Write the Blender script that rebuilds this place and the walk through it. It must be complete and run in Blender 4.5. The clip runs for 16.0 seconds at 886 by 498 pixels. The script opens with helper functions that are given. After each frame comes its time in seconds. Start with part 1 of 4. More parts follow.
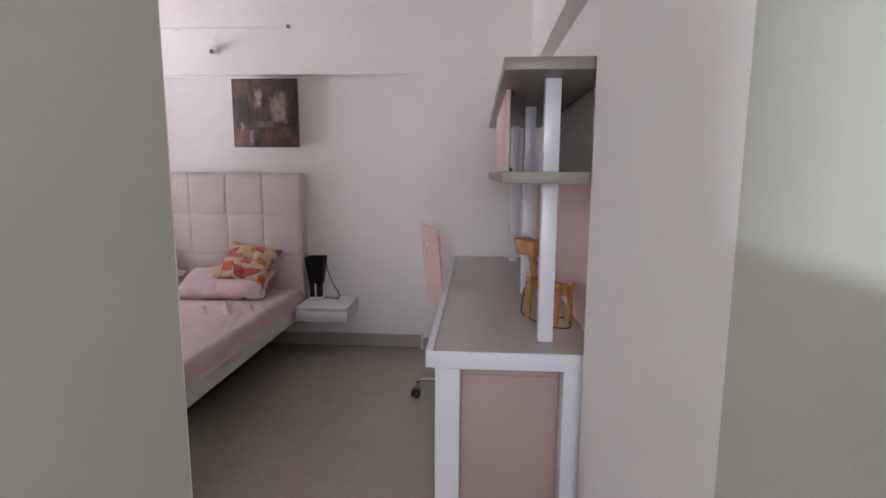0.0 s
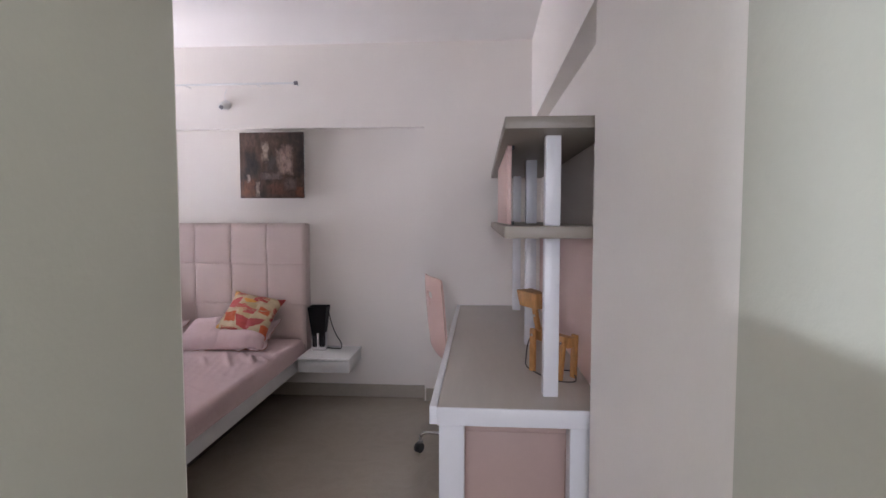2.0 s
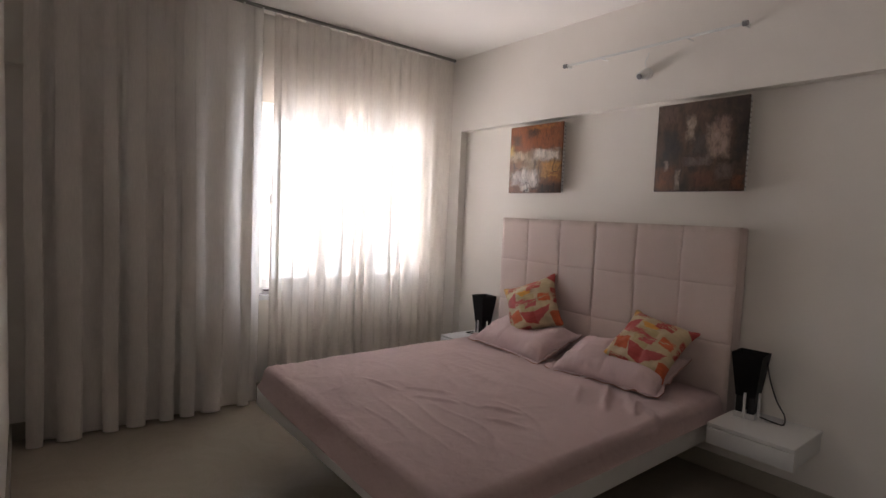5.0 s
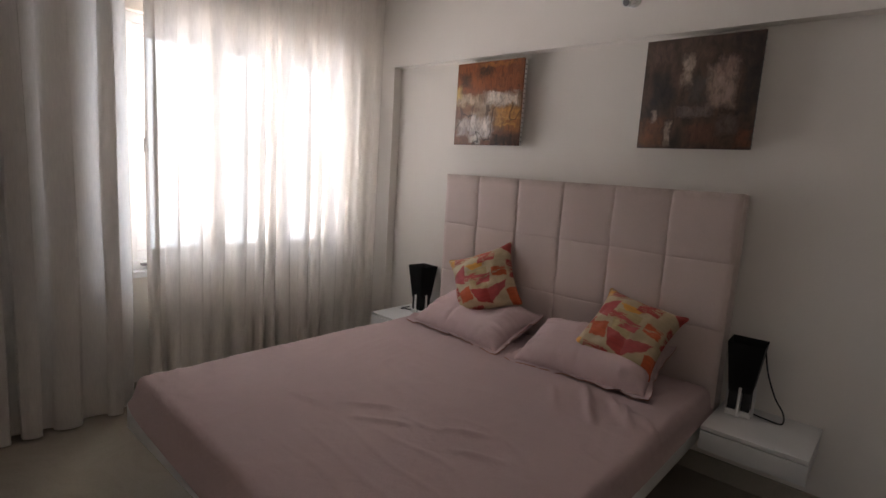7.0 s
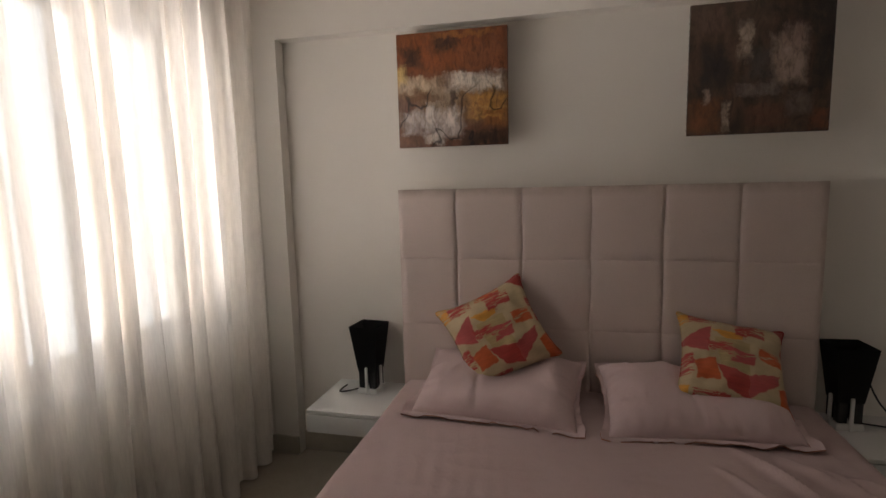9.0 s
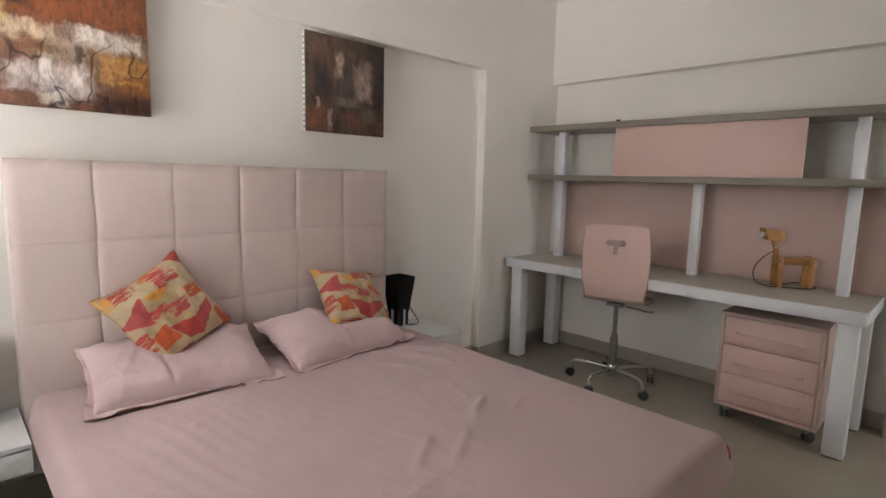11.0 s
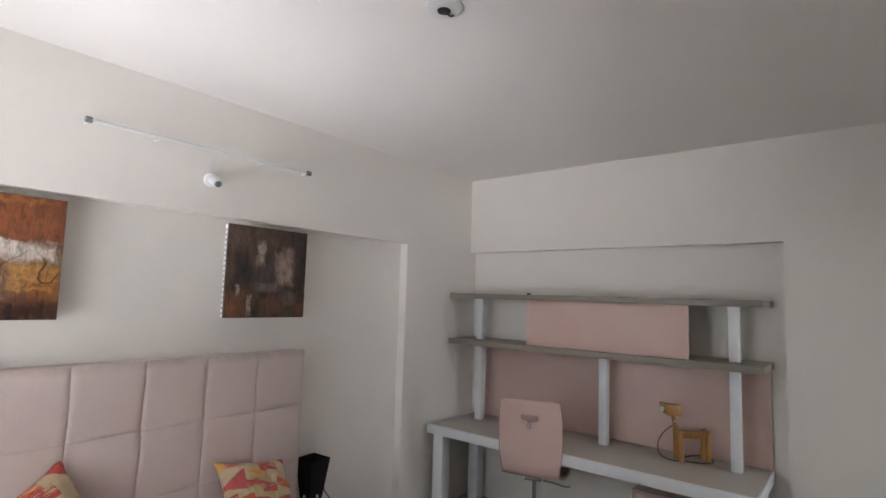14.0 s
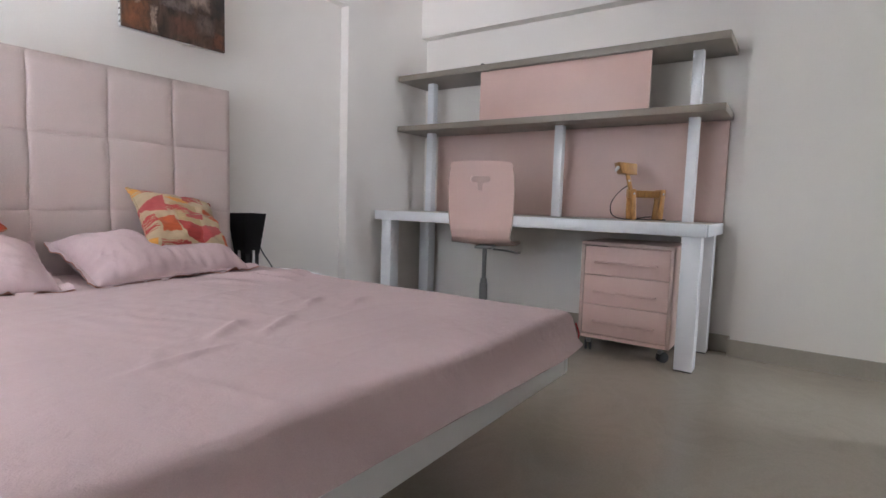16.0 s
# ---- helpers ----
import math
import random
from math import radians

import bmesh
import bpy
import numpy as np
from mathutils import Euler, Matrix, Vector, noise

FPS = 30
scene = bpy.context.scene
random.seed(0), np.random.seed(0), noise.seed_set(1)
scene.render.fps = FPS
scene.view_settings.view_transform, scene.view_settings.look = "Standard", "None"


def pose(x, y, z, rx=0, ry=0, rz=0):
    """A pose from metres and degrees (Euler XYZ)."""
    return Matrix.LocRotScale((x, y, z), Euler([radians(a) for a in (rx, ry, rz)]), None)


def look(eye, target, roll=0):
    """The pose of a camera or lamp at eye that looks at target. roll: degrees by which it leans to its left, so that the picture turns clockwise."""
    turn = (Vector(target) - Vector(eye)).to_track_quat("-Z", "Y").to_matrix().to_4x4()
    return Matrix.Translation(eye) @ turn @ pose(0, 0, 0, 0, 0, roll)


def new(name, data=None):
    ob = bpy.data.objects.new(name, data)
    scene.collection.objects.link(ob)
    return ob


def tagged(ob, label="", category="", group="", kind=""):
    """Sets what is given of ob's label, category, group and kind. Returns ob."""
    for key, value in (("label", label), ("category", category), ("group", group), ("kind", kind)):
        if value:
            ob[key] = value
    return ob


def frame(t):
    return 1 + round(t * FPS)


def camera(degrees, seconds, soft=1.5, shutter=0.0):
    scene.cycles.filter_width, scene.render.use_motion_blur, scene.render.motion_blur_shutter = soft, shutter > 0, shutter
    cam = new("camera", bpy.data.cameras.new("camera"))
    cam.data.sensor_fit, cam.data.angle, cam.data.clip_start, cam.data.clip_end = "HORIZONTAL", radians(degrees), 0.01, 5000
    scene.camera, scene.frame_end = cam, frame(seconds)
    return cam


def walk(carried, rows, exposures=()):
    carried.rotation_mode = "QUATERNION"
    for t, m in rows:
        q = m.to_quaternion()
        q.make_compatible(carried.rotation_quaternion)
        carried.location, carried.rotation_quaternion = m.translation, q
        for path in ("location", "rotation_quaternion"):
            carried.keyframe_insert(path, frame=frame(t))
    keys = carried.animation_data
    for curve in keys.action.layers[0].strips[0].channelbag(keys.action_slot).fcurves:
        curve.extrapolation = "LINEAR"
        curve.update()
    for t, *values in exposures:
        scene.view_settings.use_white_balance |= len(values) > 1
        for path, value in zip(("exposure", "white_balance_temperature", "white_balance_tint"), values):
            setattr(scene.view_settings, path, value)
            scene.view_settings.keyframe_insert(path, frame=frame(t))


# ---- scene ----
cam = camera(80.5, 16.0)
PATH = [
    (0, (-0.11, 0.259, 1.387), (-0.239, 2.235, 1.1), 0.3),
    (0.5, (-0.129, 0.228, 1.419), (-0.25, 2.218, 1.257), 0.3),
    (1, (-0.138, 0.21, 1.419), (-0.238, 2.205, 1.307), 0.0),
    (1.5, (-0.135, 0.225, 1.415), (-0.229, 2.22, 1.293), 0.2),
    (2, (-0.112, 0.252, 1.422), (-0.253, 2.245, 1.304), -0.0),
    (2.5, (-0.037, 0.304, 1.413), (-0.377, 2.273, 1.297), 0.1),
    (3, (0.042, 0.421, 1.411), (-0.545, 2.329, 1.2395), -0.1),
    (3.5, (-0.029, 0.68, 1.383), (-0.607, 2.59, 1.1975), -0.6),
    (3.7, (-0.075, 0.795, 1.387), (-0.6485, 2.705, 1.2075), -0.65),
    (3.8, (-0.106, 0.86, 1.39), (-0.7145, 2.76, 1.219), -0.7),
    (3.9, (-0.138, 0.899, 1.393), (-0.8, 2.781, 1.2305), -0.75),
    (4, (-0.170, 0.935, 1.393), (-1.463, 4.043, 1.126), -0.8),
    (4.5, (-0.250, 1.156, 1.375), (-1.654, 2.572, 1.26), 2.0),
    (4.7, (-0.261, 1.202, 1.38), (-1.808, 2.452, 1.257), 2.5),
    (6.8, (-0.799, 1.55, 1.398), (-2.203, 2.949, 1.131), 4.4),
    (7, (-0.894, 1.599, 1.405), (-2.207, 3.078, 1.108), 3.6),
    (7.5, (-1.235, 1.756, 1.418), (-2.347, 3.389, 1.105), 3.1),
    (8, (-1.645, 1.802, 1.439), (-2.442, 3.609, 1.123), 2.3),
    (8.2, (-1.795, 1.793, 1.439), (-2.518, 3.633, 1.136), 1.8),
    (10.3, (-3.238, 2.052, 1.371), (-2.644, 3.944, 1.111), -1.9),
    (10.5, (-3.305, 1.937, 1.366), (-2.43, 3.714, 1.092), -0.5),
    (10.9, (-3.394, 1.76, 1.348), (-2.075, 3.238, 1.069), 1.2),
    (11, (-3.393, 1.729, 1.347), (-2.004, 3.143, 1.08), 1.4),
    (11.5, (-3.41, 1.616, 1.402), (-1.863, 2.874, 1.244), 1.6),
    (12, (-3.435, 1.565, 1.415), (-1.791, 2.698, 1.307), 1.6),
    (12.5, (-3.412, 1.526, 1.436), (-1.743, 2.625, 1.374), 1.1),
    (13, (-3.42, 1.593, 1.552), (-1.836, 2.813, 1.575), -0.5),
    (13.5, (-3.39, 1.587, 1.717), (-1.86, 2.865, 1.876), -0.1),
    (14, (-3.402, 1.581, 1.719), (-1.854, 2.834, 1.904), 1.8),
    (14.5, (-3.353, 1.639, 1.617), (-1.794, 2.886, 1.731), 1.2),
    (15, (-3.281, 1.676, 1.377), (-1.698, 2.899, 1.37), 0.5),
    (15.5, (-3.213, 1.705, 1.12), (-1.568, 2.84, 1.041), 2.2),
    (16, (-3.129, 1.658, 0.835), (-1.484, 2.781, 0.657), 1.7),
]
EXPOSURES = [(0, 0.92, 6150, 25), (3.4, 0.82, 6150, 24), (4.0, -0.05, 6600, 20), (4.7, -0.2, 7100, 21), (6.8, -0.45, 7000, 20), (7.5, -0.67, 7100, 19), (8.0, -0.75, 7400, 18), (9.5, -0.85, 7900, 18), (10.3, -0.7, 8400, 19),
             (10.6, -0.2, 8400, 20), (11.0, 0.7, 6800, 15), (11.5, 0.85, 6350, 12), (12.0, 0.85, 6300, 13), (12.9, 0.82, 6300, 14), (13.5, 0.55, 6300, 14), (14.4, 0.57, 6350, 14), (15.0, 0.85, 6350, 14), (15.5, 0.97, 6200, 14), (16, 1.15, 6050, 16)]
walk(cam, [(t, look(eye, target, roll)) for t, eye, target, roll in PATH], EXPOSURES)

# ---- world and large lights ----
world = bpy.data.worlds.new("world")
scene.world = world
world.use_nodes = True
wn = world.node_tree
sky = wn.nodes.new("ShaderNodeTexSky")
sky.sky_type, sky.sun_disc, sky.sun_elevation, sky.sun_rotation = "NISHITA", False, radians(50), radians(90)
wn.links.new(sky.outputs[0], wn.nodes["Background"].inputs[0])
wn.nodes["Background"].inputs[1].default_value = 0.12


def area(name, m, w, h, power, colour, spread=180):
    lamp = bpy.data.lights.new(name, "AREA")
    lamp.shape, lamp.size, lamp.size_y, lamp.energy, lamp.color = "RECTANGLE", w, h, power, colour
    lamp.spread = radians(spread)
    ob = new(name, lamp)
    ob.matrix_world = m
    return ob


# daylight in the bedroom window's opening, and in an added, unseen hall opening behind the start
area("window_skylight", look((-4.3, 3.29, 1.43), (0, 3.6, 1.43)), 1.45, 1.42, 64, (0.80, 0.92, 1.0), 170)
area("window_groundlight", look((-4.54, 3.29, 1.14), (-3.54, 3.47, 1.80)), 1.45, 1.10, 96, (0.97, 0.98, 1.0), 64)
area("hall_daylight", look((-0.2, -1.70, 1.63), (-0.2, 2, 1.5)), 0.84, 0.95, 19, (0.92, 0.96, 1.0))
# unseen lamp, added to cast a level-edged band of light on the passage wall
area("added_hatch_lamp", look((-1.55, 0.30, 1.182), (0, 0.40, 1.22)), 0.30, 0.02, 9, (0.82, 0.97, 1.0))


# ---- materials ----
def shader(name, colour, rough=0.6, metal=0.0, spec=0.5):
    m = bpy.data.materials.new(name)
    m.use_nodes = True
    b = m.node_tree.nodes["Principled BSDF"]
    b.inputs["Base Color"].default_value = (*colour, 1)
    b.inputs["Roughness"].default_value = rough
    b.inputs["Metallic"].default_value = metal
    b.inputs["Specular IOR Level"].default_value = spec
    return m, m.node_tree, b


def coords(t, scale=(1, 1, 1), kind="Object"):
    c = t.nodes.new("ShaderNodeTexCoord")
    mp = t.nodes.new("ShaderNodeMapping")
    mp.inputs["Scale"].default_value = scale
    t.links.new(c.outputs[kind], mp.inputs[0])
    return mp.outputs[0]


def noise_tex(t, vec, scale, detail=4.0, rough=0.55, distort=0.0):
    n = t.nodes.new("ShaderNodeTexNoise")
    n.inputs["Scale"].default_value, n.inputs["Detail"].default_value = scale, detail
    n.inputs["Roughness"].default_value, n.inputs["Distortion"].default_value = rough, distort
    t.links.new(vec, n.inputs["Vector"])
    return n.outputs["Fac"]


def ramp(t, fac, stops, interp="LINEAR"):
    r = t.nodes.new("ShaderNodeValToRGB")
    r.color_ramp.interpolation = interp
    e = r.color_ramp.elements
    while len(e) < len(stops):
        e.new(0.5)
    for k, (p, c) in enumerate(stops):
        e[k].position = p
        e[k].color = (*c, 1)
    t.links.new(fac, r.inputs[0])
    return r.outputs[0]


def mix(t, fac, a, b, blend="MIX"):
    n = t.nodes.new("ShaderNodeMix")
    n.data_type, n.blend_type = "RGBA", blend
    for sock, v in ((n.inputs[0], fac), (n.inputs[6], a), (n.inputs[7], b)):
        if hasattr(v, "is_output"):
            t.links.new(v, sock)
        elif isinstance(v, tuple):
            sock.default_value = (*v, 1)
        else:
            sock.default_value = v
    return n.outputs[2]


def bump(t, b, height, strength, dist=0.01):
    n = t.nodes.new("ShaderNodeBump")
    n.inputs["Strength"].default_value, n.inputs["Distance"].default_value = strength, dist
    t.links.new(height, n.inputs["Height"])
    t.links.new(n.outputs[0], b.inputs["Normal"])


def shade(c, k):
    return tuple(min(1, v * k) for v in c)


def surface(name, colour, rough=0.6, metal=0.0, vary=0.06, big=1.5, fine=60.0, relief=0.1, stretch=(1, 1, 1), spec=0.5):
    """A painted or plain surface: slow drift and fine grain in colour, fine relief, uneven gloss."""
    m, t, b = shader(name, colour, rough, metal, spec)
    v = coords(t, stretch)
    slow, grain = noise_tex(t, v, big, 3), noise_tex(t, v, fine, 3)
    c = ramp(t, slow, [(0.3, shade(colour, 1 - vary)), (0.7, shade(colour, 1 + vary * 0.6))])
    c = mix(t, 0.25, c, ramp(t, grain, [(0.3, shade(colour, 1 - vary)), (0.7, shade(colour, 1 + vary))]))
    t.links.new(c, b.inputs["Base Color"])
    mr = t.nodes.new("ShaderNodeMapRange")
    mr.inputs["To Min"].default_value, mr.inputs["To Max"].default_value = max(0.03, rough - 0.07), min(1, rough + 0.07)
    t.links.new(slow, mr.inputs["Value"])
    t.links.new(mr.outputs[0], b.inputs["Roughness"])
    if relief:
        bump(t, b, grain, relief, 0.004)
    return m


WALL = surface("white wall paint", (0.87, 0.822, 0.765), 0.55, vary=0.025, big=0.9, fine=90, relief=0.12)
CEIL = surface("ceiling paint", (0.88, 0.85, 0.81), 0.8, vary=0.02, big=0.7, fine=80, relief=0.1)
GREEN = surface("sage wall paint", (0.535, 0.53, 0.445), 0.5, vary=0.03, big=1.2, fine=90, relief=0.12)
WHITE = surface("white lacquer", (0.85, 0.86, 0.88), 0.32, vary=0.02, fine=40, relief=0.03)
WHITE_MATT = surface("white board", (0.77, 0.77, 0.76), 0.45, vary=0.02, fine=40, relief=0.04)
GREY_TOP = surface("grey laminate", (0.50, 0.455, 0.40), 0.34, vary=0.09, big=3, fine=45, relief=0.0, stretch=(1, 0.15, 1))
TAUPE = surface("taupe laminate", (0.30, 0.262, 0.215), 0.42, vary=0.08, big=3, fine=45, relief=0.05, stretch=(1, 0.15, 1))
PINK = surface("pink laminate", (0.72, 0.50, 0.44), 0.42, vary=0.03, big=2, fine=50, relief=0.03)
PINK_BACK = surface("dusty pink board", (0.70, 0.505, 0.45), 0.5, vary=0.04, big=2, fine=50, relief=0.04)
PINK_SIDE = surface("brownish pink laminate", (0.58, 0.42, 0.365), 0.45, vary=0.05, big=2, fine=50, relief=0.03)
PLY_PALE = surface("pale ply edge", (0.44, 0.29, 0.22), 0.5, vary=0.15, big=20, fine=120, relief=0.1)
BLACK = surface("black satin", (0.012, 0.012, 0.013), 0.45, vary=0.1, relief=0.05)
RUBBER = surface("dark rubber", (0.05, 0.048, 0.045), 0.6, vary=0.1, relief=0.1)
CHROME = surface("brushed chrome", (0.55, 0.54, 0.52), 0.28, 1.0, vary=0.06, relief=0.02)
STEEL = surface("grey steel", (0.30, 0.29, 0.28), 0.4, 0.8, vary=0.06, relief=0.02)
PLASTIC = surface("white plastic", (0.8, 0.8, 0.78), 0.35, vary=0.02, relief=0.02)
GREY_PLASTIC = surface("grey plastic", (0.20, 0.20, 0.21), 0.4, vary=0.05, relief=0.02)
RED_STITCH = surface("red stitching", (0.50, 0.05, 0.06), 0.8, vary=0.1, relief=0.1)
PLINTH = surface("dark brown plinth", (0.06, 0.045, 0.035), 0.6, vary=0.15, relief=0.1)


def wood_mat():
    c = (0.45, 0.215, 0.06)
    m, t, b = shader("honey wood", c, 0.42)
    v = coords(t, (1, 1, 0.25))
    w = noise_tex(t, v, 40, 4, 0.6, 1.5)
    t.links.new(ramp(t, w, [(0.3, shade(c, 0.72)), (0.55, c), (0.75, shade(c, 1.2))]), b.inputs["Base Color"])
    bump(t, b, w, 0.1, 0.002)
    return m


WOOD = wood_mat()


def tile_mat(name, base, rough):
    m, t, b = shader(name, base, rough)
    v = coords(t)
    slow, vein, speck = noise_tex(t, v, 1.3, 5, 0.6, 0.6), noise_tex(t, v, 3.0, 6, 0.6, 2.0), noise_tex(t, v, 120, 2)
    c = ramp(t, slow, [(0.25, shade(base, 0.92)), (0.75, shade(base, 1.06))])
    c = mix(t, 0.35, c, ramp(t, vein, [(0.4, shade(base, 0.92)), (0.5, shade(base, 1.1)), (0.6, shade(base, 0.95))]))
    c = mix(t, 0.12, c, ramp(t, speck, [(0.35, shade(base, 0.7)), (0.65, shade(base, 1.2))]))
    t.links.new(c, b.inputs["Base Color"])
    mr = t.nodes.new("ShaderNodeMapRange")
    mr.inputs["To Min"].default_value, mr.inputs["To Max"].default_value = rough - 0.05, rough + 0.08
    t.links.new(slow, mr.inputs["Value"])
    t.links.new(mr.outputs[0], b.inputs["Roughness"])
    return m


FLOOR = tile_mat("beige vitrified tile", (0.375, 0.327, 0.264), 0.13)
SKIRT = tile_mat("beige skirting tile", (0.43, 0.385, 0.32), 0.3)


def fabric_mat(name, colour, weave=500.0, fuzz=0.25, vary=0.05, wrinkle=0.0):
    m, t, b = shader(name, colour, 0.85, 0, 0.2)
    b.inputs["Sheen Weight"].default_value = fuzz
    v = coords(t)
    slow, mid, fine = noise_tex(t, v, 3, 4), noise_tex(t, v, 22, 4, 0.6, 0.4), noise_tex(t, v, weave, 2)
    c = ramp(t, slow, [(0.3, shade(colour, 1 - vary)), (0.7, shade(colour, 1 + vary))])
    c = mix(t, 0.3, c, ramp(t, fine, [(0.3, shade(colour, 0.85)), (0.7, shade(colour, 1.1))]))
    t.links.new(c, b.inputs["Base Color"])
    add = t.nodes.new("ShaderNodeMath")
    add.operation = "MULTIPLY_ADD"
    add.inputs[1].default_value = wrinkle
    t.links.new(mid, add.inputs[0])
    t.links.new(fine, add.inputs[2])
    bump(t, b, add.outputs[0], 0.25, 0.003)
    return m


SHEET = fabric_mat("pink cotton sheet", (0.55, 0.41, 0.40), 400, 0.1, 0.05, 6.0)
PILLOW = fabric_mat("pink cotton pillowcase", (0.64, 0.48, 0.478), 400, 0.1, 0.05, 6.0)
CORAL_BACK = fabric_mat("coral cotton", (0.42, 0.16, 0.09), 400, 0.1, 0.05, 3.0)
VELVET = fabric_mat("blush suede upholstery", (0.70, 0.575, 0.535), 250, 0.3, 0.05, 1.0)


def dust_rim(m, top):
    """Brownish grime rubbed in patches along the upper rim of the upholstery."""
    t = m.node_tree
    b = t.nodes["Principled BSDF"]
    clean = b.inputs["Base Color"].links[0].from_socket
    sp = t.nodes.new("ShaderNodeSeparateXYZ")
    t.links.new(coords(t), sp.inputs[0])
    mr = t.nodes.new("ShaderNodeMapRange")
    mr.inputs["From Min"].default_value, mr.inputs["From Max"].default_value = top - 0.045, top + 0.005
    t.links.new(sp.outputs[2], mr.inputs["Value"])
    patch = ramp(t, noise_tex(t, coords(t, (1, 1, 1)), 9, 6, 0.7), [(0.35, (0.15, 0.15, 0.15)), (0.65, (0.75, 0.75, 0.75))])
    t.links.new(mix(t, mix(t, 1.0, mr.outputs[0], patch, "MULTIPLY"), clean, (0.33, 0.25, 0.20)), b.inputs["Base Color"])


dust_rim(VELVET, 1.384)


def curtain_mat(name, colour, through_share, clear):
    m = bpy.data.materials.new(name)
    m.use_nodes = True
    t = m.node_tree
    t.nodes.remove(t.nodes["Principled BSDF"])
    fine = noise_tex(t, coords(t, (1, 1, 0.12)), 160, 3)
    c = mix(t, 0.5, colour, ramp(t, fine, [(0.3, shade(colour, 0.88)), (0.7, shade(colour, 1.08))]))
    d, tr, cl = (t.nodes.new("ShaderNodeBsdf" + k) for k in ("Diffuse", "Translucent", "Transparent"))
    t.links.new(c, d.inputs[0])
    t.links.new(mix(t, 0.6, c, (0.80, 0.87, 0.95)), tr.inputs[0])
    m1, m2 = t.nodes.new("ShaderNodeMixShader"), t.nodes.new("ShaderNodeMixShader")
    m1.inputs[0].default_value, m2.inputs[0].default_value = through_share, clear
    t.links.new(d.outputs[0], m1.inputs[1])
    t.links.new(tr.outputs[0], m1.inputs[2])
    t.links.new(m1.outputs[0], m2.inputs[1])
    t.links.new(cl.outputs[0], m2.inputs[2])
    t.links.new(m2.outputs[0], t.nodes["Material Output"].inputs[0])
    return m


SHEER = curtain_mat("cream curtain cloth", (0.88, 0.82, 0.755), 0.062, 0.115)
DRAPE = curtain_mat("cream lined curtain cloth", (0.84, 0.775, 0.71), 0.36, 0.0)


def glass_mat():
    m, t, b = shader("window glass", (0.95, 0.97, 0.97), 0.02)
    b.inputs["Transmission Weight"].default_value = 1.0
    return m


GLASS = glass_mat()


